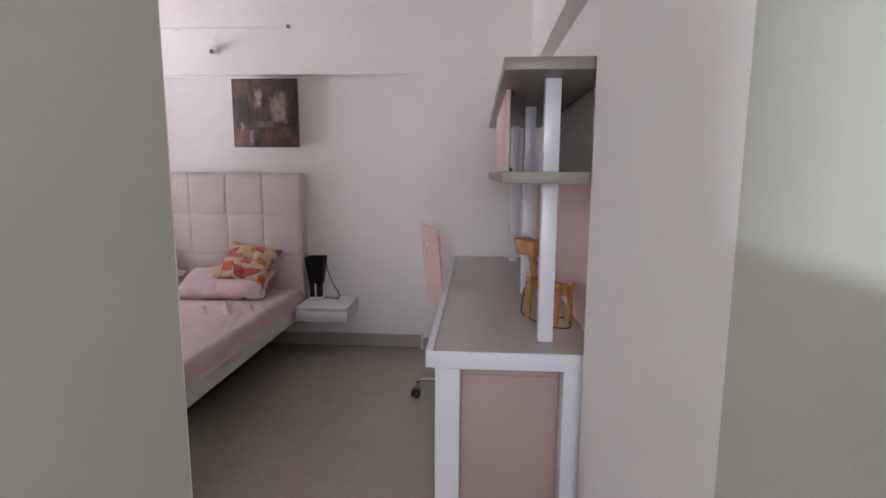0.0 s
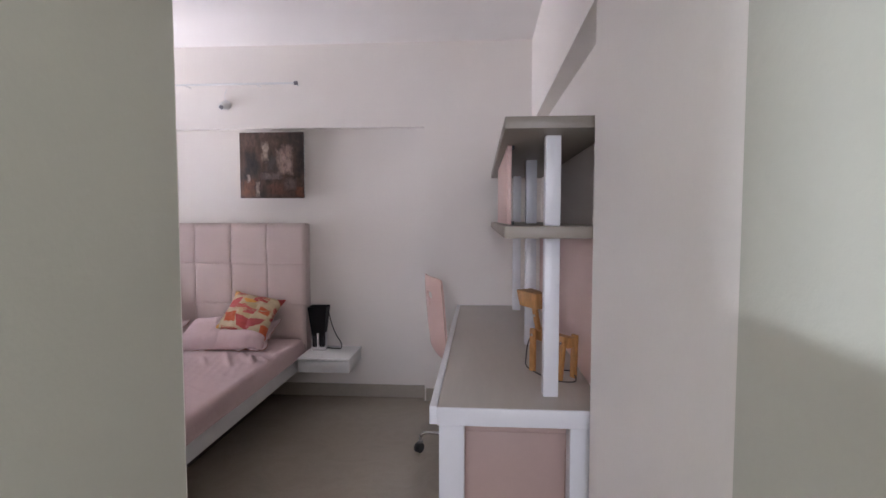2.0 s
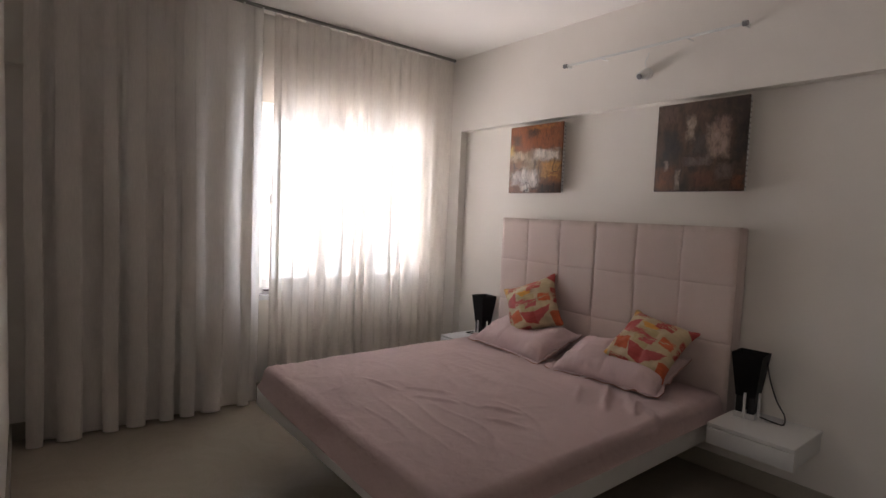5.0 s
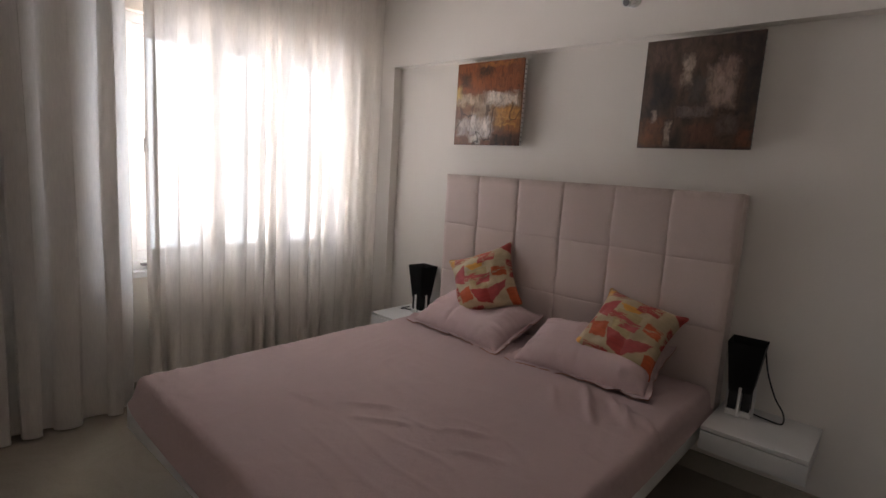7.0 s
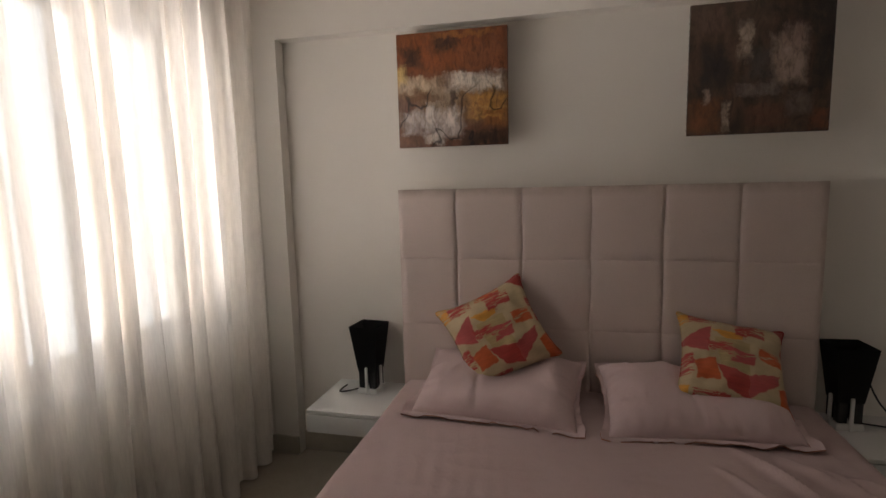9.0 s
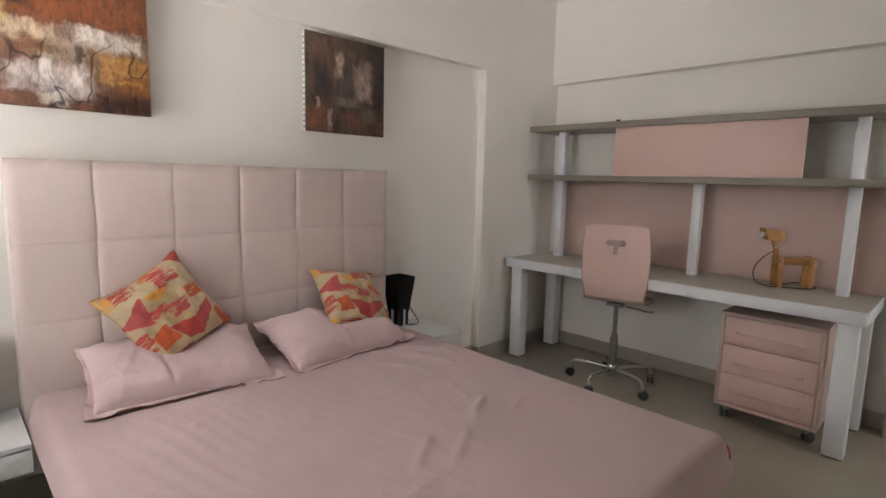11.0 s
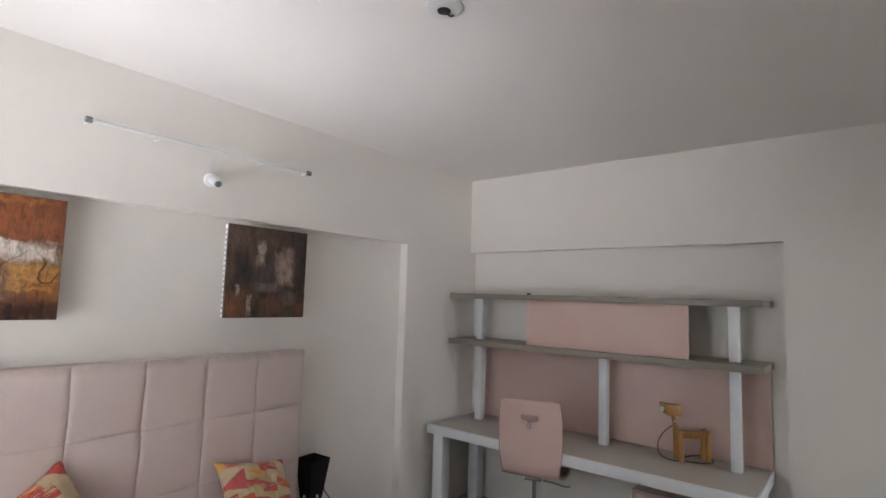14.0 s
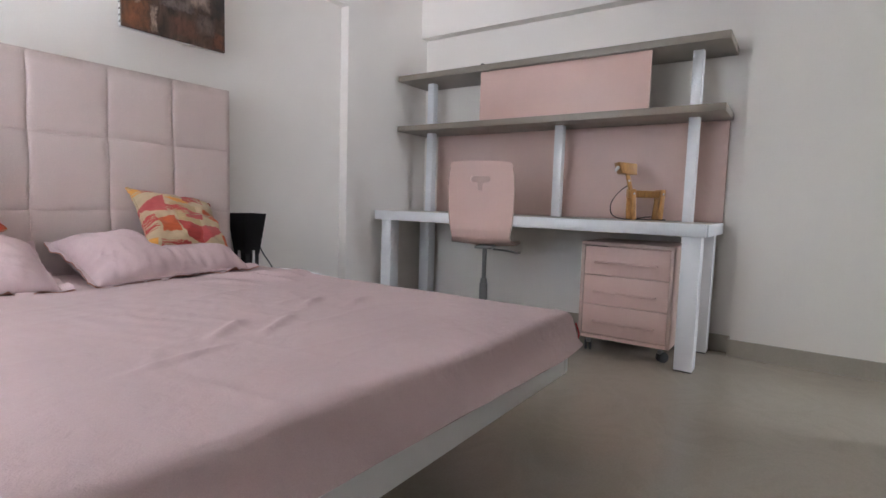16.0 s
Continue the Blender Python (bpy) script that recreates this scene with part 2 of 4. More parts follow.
def print_mat():
    """Bold cushion print: cream ground with sharp coral, orange and yellow shards and rough dry strokes."""
    cream = (0.56, 0.44, 0.27)
    m, t, b = shader("printed cushion cotton", cream, 0.45, 0, 0.5)
    v = coords(t, (1 / 0.39, 1 / 0.375, 1))
    wob = t.nodes.new("ShaderNodeTexNoise")
    wob.inputs["Scale"].default_value, wob.inputs["Detail"].default_value = 16, 5
    t.links.new(v, wob.inputs["Vector"])
    warp = t.nodes.new("ShaderNodeVectorMath")
    warp.operation = "MULTIPLY_ADD"
    warp.inputs[1].default_value = (0.05, 0.05, 0.0)
    t.links.new(wob.outputs["Color"], warp.inputs[0])
    t.links.new(v, warp.inputs[2])
    streak = noise_tex(t, coords(t, (2.2, 15, 1)), 7, 4, 0.7, 0.4)
    c = ramp(t, noise_tex(t, coords(t, (2, 5, 1)), 5, 4), [(0.35, shade(cream, 0.84)), (0.6, cream), (0.75, shade(cream, 1.15))])
    coral, red, orange, yellow, tan = (0.50, 0.08, 0.075), (0.46, 0.05, 0.04), (0.60, 0.11, 0.03), (0.74, 0.34, 0.05), (0.50, 0.38, 0.19)
    shards = [(tan, 0, (0.30, 0.66), (0.62, 0.66), (0.60, 0.30), (0.36, 0.36)), (coral, 0, (0.0, 0.60), (0.28, 0.80), (0.24, 0.46)), (yellow, 0, (0.29, 0.76), (0.58, 0.76), (0.55, 0.68), (0.40, 0.66)),
              (orange, 0, (0.12, 0.36), (0.30, 0.42), (0.36, 0.20), (0.16, 0.18)), (red, 0, (0.32, 0.36), (0.60, 0.29), (0.62, 0.08), (0.42, 0.14)), (coral, 0, (0.60, 0.29), (0.88, 0.38), (0.85, 0.26), (0.62, 0.10)),
              (red, 1, (-0.02, 0.42), (0.12, 0.46), (0.13, 0.20), (-0.02, 0.20)), (red, 1, (0.02, 0.98), (0.36, 0.96), (0.34, 0.86), (0.02, 0.84)), (orange, 1, (0.40, 1.0), (0.74, 1.0), (0.70, 0.90), (0.42, 0.90)),
              (red, 0, (0.80, 1.02), (1.02, 1.02), (1.02, 0.80)), (red, 1, (0.60, 0.93), (0.78, 0.90), (0.76, 0.74), (0.60, 0.76)), (orange, 1, (0.70, 0.62), (0.90, 0.60), (0.90, 0.46), (0.70, 0.48)),
              (orange, 0, (0.86, 0.22), (1.02, 0.30), (1.02, -0.02), (0.90, -0.02)), (yellow, 0, (-0.02, 0.12), (0.10, 0.10), (0.08, -0.02), (-0.02, -0.02)), (red, 1, (0.14, 0.09), (0.46, 0.08), (0.46, -0.02), (0.14, -0.02)),
              (yellow, 1, (-0.02, 1.02), (0.10, 1.02), (0.08, 0.84), (-0.02, 0.82)), (red, 1, (0.24, 0.62), (0.46, 0.60), (0.44, 0.50), (0.26, 0.48)), (red, 1, (0.50, 0.90), (0.64, 0.92), (0.60, 0.72), (0.50, 0.74)), (coral, 1, (0.40, 0.56), (0.66, 0.54), (0.64, 0.40), (0.44, 0.40)), (red, 1, (0.92, 0.72), (1.02, 0.72), (1.02, 0.40), (0.94, 0.42))]
    for col, rough, *pts in shards:
        far = None
        for (ax, ay), (bx, by) in zip(pts, pts[1:] + pts[:1]):
            nx, ny = ay - by, bx - ax
            k = math.hypot(nx, ny)
            nx, ny = nx / k, ny / k
            dot = t.nodes.new("ShaderNodeVectorMath")
            dot.operation = "DOT_PRODUCT"
            dot.inputs[1].default_value = (nx, ny, 0)
            t.links.new(warp.outputs[0], dot.inputs[0])
            off = t.nodes.new("ShaderNodeMath")
            off.operation = "SUBTRACT"
            off.inputs[1].default_value = nx * (ax - 0.475) + ny * (ay - 0.475)
            t.links.new(dot.outputs["Value"], off.inputs[0])
            if far is None:
                far = off.outputs[0]
            else:
                mx = t.nodes.new("ShaderNodeMath")
                mx.operation = "MAXIMUM"
                t.links.new(far, mx.inputs[0])
                t.links.new(off.outputs[0], mx.inputs[1])
                far = mx.outputs[0]
        up = t.nodes.new("ShaderNodeMath")
        up.operation = "ADD"
        up.inputs[1].default_value = 0.5
        t.links.new(far, up.inputs[0])
        mask = ramp(t, up.outputs[0], [(0.498, (1, 1, 1)), (0.506, (0, 0, 0))])
        if rough:
            mask = mix(t, 1.0, mask, ramp(t, streak, [(0.43, (0, 0, 0)), (0.50, (1, 1, 1))]), "MULTIPLY")
        c = mix(t, mask, c, ramp(t, streak, [(0.3, shade(col, 0.8)), (0.6, col), (0.75, shade(col, 1.2))]))
    t.links.new(c, b.inputs["Base Color"])
    bump(t, b, noise_tex(t, v, 150, 2), 0.2, 0.002)
    return m


PRINT = print_mat()


def painting_mat(name, base, dabs, line=0.0):
    """Loose abstract brushwork: dabs of (across, down, half width, half height, colour) over a mottled ground."""
    m, t, b = shader(name, base, 0.45)
    v = coords(t)
    ground = noise_tex(t, coords(t, (2.2, 1, 0.9)), 9, 5, 0.65, 0.6)
    stroke = noise_tex(t, coords(t, (2.6, 1, 1.0)), 16, 5, 0.7, 0.8)
    scratch = noise_tex(t, coords(t, (1.0, 1, 4.0)), 22, 4, 0.7, 0.6)
    dry = noise_tex(t, coords(t, (1.5, 1, 1.0)), 15, 5, 0.7, 0.5)
    c = ramp(t, ground, [(0.32, shade(base, 0.35)), (0.5, base), (0.68, shade(base, 1.7))])
    warp = t.nodes.new("ShaderNodeTexNoise")
    warp.inputs["Scale"].default_value, warp.inputs["Detail"].default_value, warp.inputs["Roughness"].default_value = 18, 6, 0.7
    t.links.new(v, warp.inputs["Vector"])
    wv = t.nodes.new("ShaderNodeVectorMath")
    wv.operation = "MULTIPLY_ADD"
    wv.inputs[1].default_value = (0.08, 0, 0.10)
    t.links.new(warp.outputs["Color"], wv.inputs[0])
    t.links.new(v, wv.inputs[2])
    for u, d, rx, rz, col in dabs:
        mp = t.nodes.new("ShaderNodeMapping")
        mp.vector_type = "TEXTURE"
        mp.inputs["Location"].default_value = ((u - 0.5) * 0.504 + 0.04, 0, (1 - d) * 0.504 + 0.05)
        mp.inputs["Scale"].default_value = (rx * 0.54, 50, rz * 0.54)
        t.links.new(wv.outputs[0], mp.inputs[0])
        ab = t.nodes.new("ShaderNodeVectorMath")
        ab.operation = "ABSOLUTE"
        t.links.new(mp.outputs[0], ab.inputs[0])
        sp = t.nodes.new("ShaderNodeSeparateXYZ")
        t.links.new(ab.outputs[0], sp.inputs[0])
        mx = t.nodes.new("ShaderNodeMath")
        mx.operation = "MAXIMUM"
        t.links.new(sp.outputs[0], mx.inputs[0])
        t.links.new(sp.outputs[2], mx.inputs[1])
        mask = ramp(t, mx.outputs[0], [(0.0, (0.92, 0.92, 0.92)), (0.55, (0.75, 0.75, 0.75)), (0.85, (0.25, 0.25, 0.25)), (1.1, (0, 0, 0))])
        mask = mix(t, 1.0, mask, ramp(t, dry, [(0.38, (0.55, 0.55, 0.55)), (0.52, (1, 1, 1))]), "MULTIPLY")
        tone = ramp(t, stroke, [(0.34, shade(col, 0.5)), (0.48, col), (0.64, shade(col, 1.3))])
        c = mix(t, mask, c, tone)
    c = mix(t, ramp(t, scratch, [(0.62, (0, 0, 0)), (0.72, (0.22, 0.22, 0.22))]), c, shade(base, 2.4))
    if line:
        low = t.nodes.new("ShaderNodeSeparateXYZ")
        t.links.new(wv.outputs[0], low.inputs[0])
        part_low = ramp(t, low.outputs[2], [(0.28, (1, 1, 1)), (0.34, (0, 0, 0))])
        for sc, tone, edge in ((5.0, (0.012, 0.007, 0.006), 0.02),):
            wire = noise_tex(t, coords(t, (1.3, 1, 1.1)), sc, 2, 0.4, 0.5)
            thin = ramp(t, wire, [(0.49 - edge, (0, 0, 0)), (0.49, (line, line, line)), (0.49 + edge, (0, 0, 0))])
            c = mix(t, mix(t, 1.0, thin, part_low, "MULTIPLY"), c, tone)
    t.links.new(c, b.inputs["Base Color"])
    bump(t, b, stroke, 0.3, 0.003)
    return m


RUST, UMBER, CREAM, MAUVE, GOLD = (0.29, 0.08, 0.022), (0.03, 0.014, 0.011), (0.66, 0.58, 0.52), (0.44, 0.34, 0.27), (0.50, 0.24, 0.06)
ART_WARM = painting_mat("brown and white oil paint", (0.13, 0.055, 0.03), [
    (0.5, 0.18, 0.7, 0.24, RUST), (0.45, 0.10, 0.14, 0.10, UMBER), (0.14, 0.22, 0.10, 0.10, UMBER), (0.8, 0.25, 0.2, 0.12, (0.28, 0.09, 0.035)), (0.5, 0.62, 0.6, 0.22, (0.30, 0.17, 0.09)),
    (0.2, 0.44, 0.24, 0.07, (0.55, 0.42, 0.30)), (0.70, 0.45, 0.28, 0.09, CREAM), (0.03, 0.36, 0.07, 0.09, (0.60, 0.42, 0.16)), (0.42, 0.58, 0.16, 0.10, (0.38, 0.29, 0.21)),
    (0.82, 0.66, 0.2, 0.13, GOLD), (0.9, 0.76, 0.14, 0.1, (0.30, 0.11, 0.03)), (0.10, 0.62, 0.12, 0.06, (0.16, 0.07, 0.045)), (0.2, 0.78, 0.18, 0.12, (0.52, 0.45, 0.43)),
    (0.46, 0.80, 0.16, 0.14, (0.58, 0.50, 0.47)), (0.52, 0.62, 0.03, 0.14, UMBER), (0.80, 0.94, 0.24, 0.07, UMBER), (0.33, 0.93, 0.1, 0.05, CREAM), (0.62, 0.42, 0.10, 0.05, (0.75, 0.68, 0.62)), (0.86, 0.46, 0.10, 0.06, (0.72, 0.64, 0.58)),
    (0.84, 0.58, 0.18, 0.016, GOLD), (0.82, 0.68, 0.17, 0.016, (0.55, 0.3, 0.1)), (0.84, 0.77, 0.16, 0.014, GOLD), (0.72, 0.66, 0.016, 0.14, (0.55, 0.3, 0.1)), (0.88, 0.62, 0.016, 0.16, GOLD),
    (0.30, 0.72, 0.05, 0.12, (0.66, 0.60, 0.56)), (0.50, 0.74, 0.05, 0.10, (0.70, 0.62, 0.58)), (0.24, 0.56, 0.18, 0.03, (0.16, 0.07, 0.03)), (0.62, 0.04, 0.3, 0.03, (0.36, 0.13, 0.03))], 0.9)
ART_DARK = painting_mat("umber and mauve oil paint", (0.075, 0.044, 0.03), [
    (0.2, 0.48, 0.13, 0.2, (0.02, 0.016, 0.018)), (0.88, 0.14, 0.17, 0.16, (0.018, 0.013, 0.013)), (0.95, 0.45, 0.09, 0.22, (0.02, 0.016, 0.016)), (0.5, 0.48, 0.12, 0.14, (0.07, 0.06, 0.055)),
    (0.40, 0.30, 0.055, 0.16, MAUVE), (0.71, 0.45, 0.13, 0.2, (0.40, 0.29, 0.24)), (0.74, 0.28, 0.09, 0.10, (0.30, 0.2, 0.165)), (0.5, 0.66, 0.17, 0.06, (0.2, 0.155, 0.14)),
    (0.12, 0.86, 0.13, 0.15, (0.21, 0.078, 0.032)), (0.28, 0.87, 0.04, 0.12, MAUVE), (0.13, 0.70, 0.03, 0.06, (0.38, 0.28, 0.23)), (0.58, 0.86, 0.16, 0.1, (0.14, 0.06, 0.038)),
    (0.93, 0.9, 0.07, 0.09, (0.2, 0.07, 0.035)), (0.8, 0.78, 0.1, 0.1, (0.16, 0.115, 0.095)), (0.15, 0.12, 0.12, 0.1, (0.13, 0.075, 0.055))])


# ---- building blocks ----
def box(bm, x0, x1, y0, y1, z0, z1, bevel=0.0, seg=2):
    r = bmesh.ops.create_cube(bm, size=1)
    vs = r["verts"]
    for v in vs:
        v.co = Vector(((x0 + x1) / 2 + v.co.x * (x1 - x0), (y0 + y1) / 2 + v.co.y * (y1 - y0), (z0 + z1) / 2 + v.co.z * (z1 - z0)))
    if bevel:
        es = list({e for v in vs for e in v.link_edges})
        bmesh.ops.bevel(bm, geom=es, offset=bevel, segments=seg, profile=0.5, affect="EDGES")
    return bm


def boxes(*dims, bevel=0.0, seg=2):
    bm = bmesh.new()
    for d in dims:
        box(bm, *d, bevel=bevel, seg=seg)
    return bm


def prism(bm, pts, z0, z1):
    lo, hi = [bm.verts.new((x, y, z0)) for x, y in pts], [bm.verts.new((x, y, z1)) for x, y in pts]
    bm.faces.new(lo[::-1])
    bm.faces.new(hi)
    for k in range(len(pts)):
        j = (k + 1) % len(pts)
        bm.faces.new((lo[k], lo[j], hi[j], hi[k]))
    bmesh.ops.recalc_face_normals(bm, faces=bm.faces[:])
    return bm


def rod(bm, a, b, r, r2=None, seg=14):
    a, b = Vector(a), Vector(b)
    m = Matrix.Translation((a + b) / 2) @ (b - a).to_track_quat("Z", "Y").to_matrix().to_4x4()
    bmesh.ops.create_cone(bm, cap_ends=True, segments=seg, radius1=r, radius2=r if r2 is None else r2, depth=(b - a).length, matrix=m)
    return bm


def lathe(bm, prof, seg=24):
    rings = [[bm.verts.new((r * math.cos(2 * math.pi * k / seg), r * math.sin(2 * math.pi * k / seg), z)) for k in range(seg)] for r, z in prof]
    for a, b in zip(rings, rings[1:]):
        for k in range(seg):
            bm.faces.new((a[k], a[(k + 1) % seg], b[(k + 1) % seg], b[k]))
    bm.faces.new(rings[0][::-1])
    bm.faces.new(rings[-1])
    bmesh.ops.recalc_face_normals(bm, faces=bm.faces[:])
    return bm


def tube(bm, pts, r, seg=8):
    """A round bar or cord along a smooth line through the points."""
    P = [Vector(p) for p in pts]
    line = []
    for k in range(len(P) - 1):
        p0, p1, p2, p3 = P[max(k - 1, 0)], P[k], P[k + 1], P[min(k + 2, len(P) - 1)]
        for s in range(6):
            u = s / 6
            line.append(0.5 * (2 * p1 + (p2 - p0) * u + (2 * p0 - 5 * p1 + 4 * p2 - p3) * u * u + (3 * p1 - p0 - 3 * p2 + p3) * u ** 3))
    line.append(P[-1])
    rings = []
    for k, p in enumerate(line):
        d = (line[min(k + 1, len(line) - 1)] - line[max(k - 1, 0)]).normalized()
        s = d.cross(Vector((0.13, 0.27, 0.95))).normalized()
        u = d.cross(s)
        rings.append([bm.verts.new(p + r * (s * math.cos(2 * math.pi * j / seg) + u * math.sin(2 * math.pi * j / seg))) for j in range(seg)])
    for a, b in zip(rings, rings[1:]):
        for j in range(seg):
            bm.faces.new((a[j], a[(j + 1) % seg], b[(j + 1) % seg], b[j]))
    bm.faces.new(rings[0][::-1])
    bm.faces.new(rings[-1])
    bmesh.ops.recalc_face_normals(bm, faces=bm.faces[:])
    return bm


def mesh(name, bm, material, smooth=True):
    me = bpy.data.meshes.new(name)
    if smooth:
        for f in bm.faces:
            f.smooth = True
        for e in bm.edges:
            e.smooth = len(e.link_faces) == 2 and e.calc_face_angle(0) < 0.7
    bm.to_mesh(me)
    bm.free()
    me.materials.append(material)
    return me


def part(name, bm, material, parent, label="", smooth=True):
    ob = new(name, mesh(name, bm, material, smooth))
    ob.parent = parent
    return tagged(ob, label)


def thing(name, x, y, z, label, category, group="", rz=0):
    ob = new(name)
    ob.matrix_basis = pose(x, y, z, 0, 0, rz)
    ob.empty_display_size = 0.1
    return tagged(ob, label, category, group)


def structure(name, bm, material, label=""):
    return tagged(new(name, mesh(name, bm, material, False)), label, "", "", "structure")


# ---- the room's shell ----
H = 2.742           # ceiling
BEAM = 2.113        # underside of the beams
XW, XE, YN, YS = -4.05, 0.345, 4.31, 1.186
YB = 4.24           # face of the beam over the bed


def east(y):
    """Face of the beam and wall beside the desk, a little out of square."""
    return 0.268 - (YB - y) * 0.009


structure("floor", boxes((-4.4, 0.7, -1.9, 4.6, -0.12, 0)), FLOOR, "polished beige vitrified tile floor")
structure("ceiling", boxes((-4.4, 0.7, -1.9, 4.6, H, H + 0.12)), CEIL, "matt white painted ceiling")
structure("wall_north", boxes((-4.4, 0.7, YN, 4.6, 0, H), (XW, XE + 0.002, YB, YN, BEAM, H), (-0.537, XE + 0.002, YB, YN, 0, BEAM), (XW, -3.81, YB, YN, 0, BEAM)),
          WALL, "white painted wall with a shallow recess under a beam")
bm = boxes((XE, 0.7, 1.95, YB, 0, BEAM))
prism(bm, [(east(YB), YB), (east(1.95), 1.95), (0.7, 1.95), (0.7, YB)], BEAM, H)
prism(bm, [(east(1.95), 1.95), (east(0.983), 0.983), (0.7, 0.983), (0.7, 1.95)], 0, H)
structure("wall_east", bm, WALL, "white painted wall with a desk recess under a beam")
structure("wall_hall_east", prism(bmesh.new(), [(east(0.983), 0.983), (0.235, -1.62), (0.7, -1.62), (0.7, 0.983)], 0, H), GREEN, "sage green painted passage wall")
# the hatch opening in this wall is unseen, added to shape the lamp's band
structure("wall_hall_west", boxes((-0.785, -0.668, -1.62, -0.7, 0, H), (-0.785, -0.668, 0.61, 1.183, 0, H), (-0.785, -0.668, -0.7, 0.61, 0, 1.23), (-0.785, -0.668, -0.7, 0.61, 2.1, H)), GREEN, "sage green painted passage wall")
structure("wall_hall_end", boxes((-0.785, -0.668, 1.183, YS, 0, H)), WALL, "white painted wall end")
structure("wall_lintel", boxes((-0.668, 0.25, 0.985, YS, 2.12, H)), WALL, "white painted wall over the doorway")
# added walls, out of view, that close the space round the hatch lamp
structure("wall_added_hatch_room", boxes((-1.82, -1.7, -1.62, 1.07, 0, H), (-1.82, -0.785, -1.74, -1.62, 0, H)), WALL, "added white wall closing off the unseen space behind the added hatch")
structure("wall_south", boxes((-4.4, -0.785, 1.07, YS, 0, H)), WALL, "white painted wall")
# unseen opening, added and sized to let the hall light in high up
HX0, HX1, HZ0, HZ1 = -0.62, 0.22, 1.15, 2.12
structure("wall_hall_south", boxes((-0.785, HX0, -1.74, -1.62, 0, H), (HX1, 0.7, -1.74, -1.62, 0, H), (HX0, HX1, -1.74, -1.62, 0, HZ0), (HX0, HX1, -1.74, -1.62, HZ1, H)),
          GREEN, "sage green painted passage wall with an added, unseen opening")
WY0, WY1, WZ0, WZ1 = 2.575, 4.0, 0.74, 2.13
structure("wall_west", boxes((-4.4, XW, YS, WY0, 0, H), (-4.4, XW, WY1, YN, 0, H), (-4.4, XW, WY0, WY1, 0, WZ0), (-4.4, XW, WY0, WY1, WZ1, H), (XW, -3.99, YS, 1.9, 2.1, H)),
          WALL, "white painted window wall")
bm = boxes((-0.525, -0.01 + XE, YB - 0.012, YB, 0, 0.1), (-3.81, -0.537, YN - 0.012, YN, 0, 0.1), (-0.549, -0.537, YB - 0.012, YN - 0.012, 0, 0.1), (XW, -3.81, YB - 0.012, YB, 0, 0.1),
           (XE - 0.012, XE, 1.962, YB - 0.012, 0, 0.1), (0.24, XE - 0.012, 1.95, 1.962, 0, 0.1), bevel=0.002, seg=1)
prism(bm, [(east(1.95) - 0.012, 1.962), (east(0.99) - 0.012, 0.99), (east(0.99), 0.99), (east(1.95), 1.962)], 0, 0.1)
structure("baseboard", bm, SKIRT, "beige tile skirting")
structure("baseboard_west", boxes((XW, XW + 0.012, YS, 4.2, 0, 0.1), (-4.05, -0.668, YS, YS + 0.012, 0, 0.1), bevel=0.002, seg=1), SKIRT, "beige tile skirting")


# ---- the window and its curtains ----
def window():
    w = tagged(new("window_1"), "white framed sliding window behind curtains", "window", "", "structure")
    w.location = (-4.16, WY0, WZ0)
    W, Z = WY1 - WY0, WZ1 - WZ0
    part("window_frame", boxes((-0.03, 0.06, 0, W, 0, 0.05), (-0.03, 0.06, 0, W, Z - 0.05, Z), (-0.03, 0.06, 0, 0.05, 0.05, Z - 0.05), (-0.03, 0.06, W - 0.05, W, 0.05, Z - 0.05), bevel=0.004), WHITE, w)
    part("window_sill", boxes((0.062, 0.13, -0.02, W + 0.02, -0.03, 0.004), bevel=0.004), WHITE, w)
    for k in range(3):
        a = 0.05 + k * (W - 0.1) / 3
        b = a + (W - 0.1) / 3
        s = part("sash", boxes((0, 0.035, a, b, 0.05, 0.11), (0, 0.035, a, b, Z - 0.11, Z - 0.05), (0, 0.035, a, a + 0.08, 0.11, Z - 0.11), (0, 0.035, b - 0.06, b, 0.11, Z - 0.11), bevel=0.004), WHITE, w)
        p = part("pane", boxes((0.014, 0.02, a + 0.08, b - 0.06, 0.11, Z - 0.11)), GLASS, s)
        p.visible_shadow = False
    part("latch", boxes((0.036, 0.05, 0.105, 0.12, 0.66, 0.74), bevel=0.004), GREY_PLASTIC, w, "dark grey window latch")
    part("stay", boxes((0.063, 0.10, 0.06, 0.13, 0.03, 0.042), bevel=0.003), GREY_PLASTIC, w, "dark grey window stay")


window()


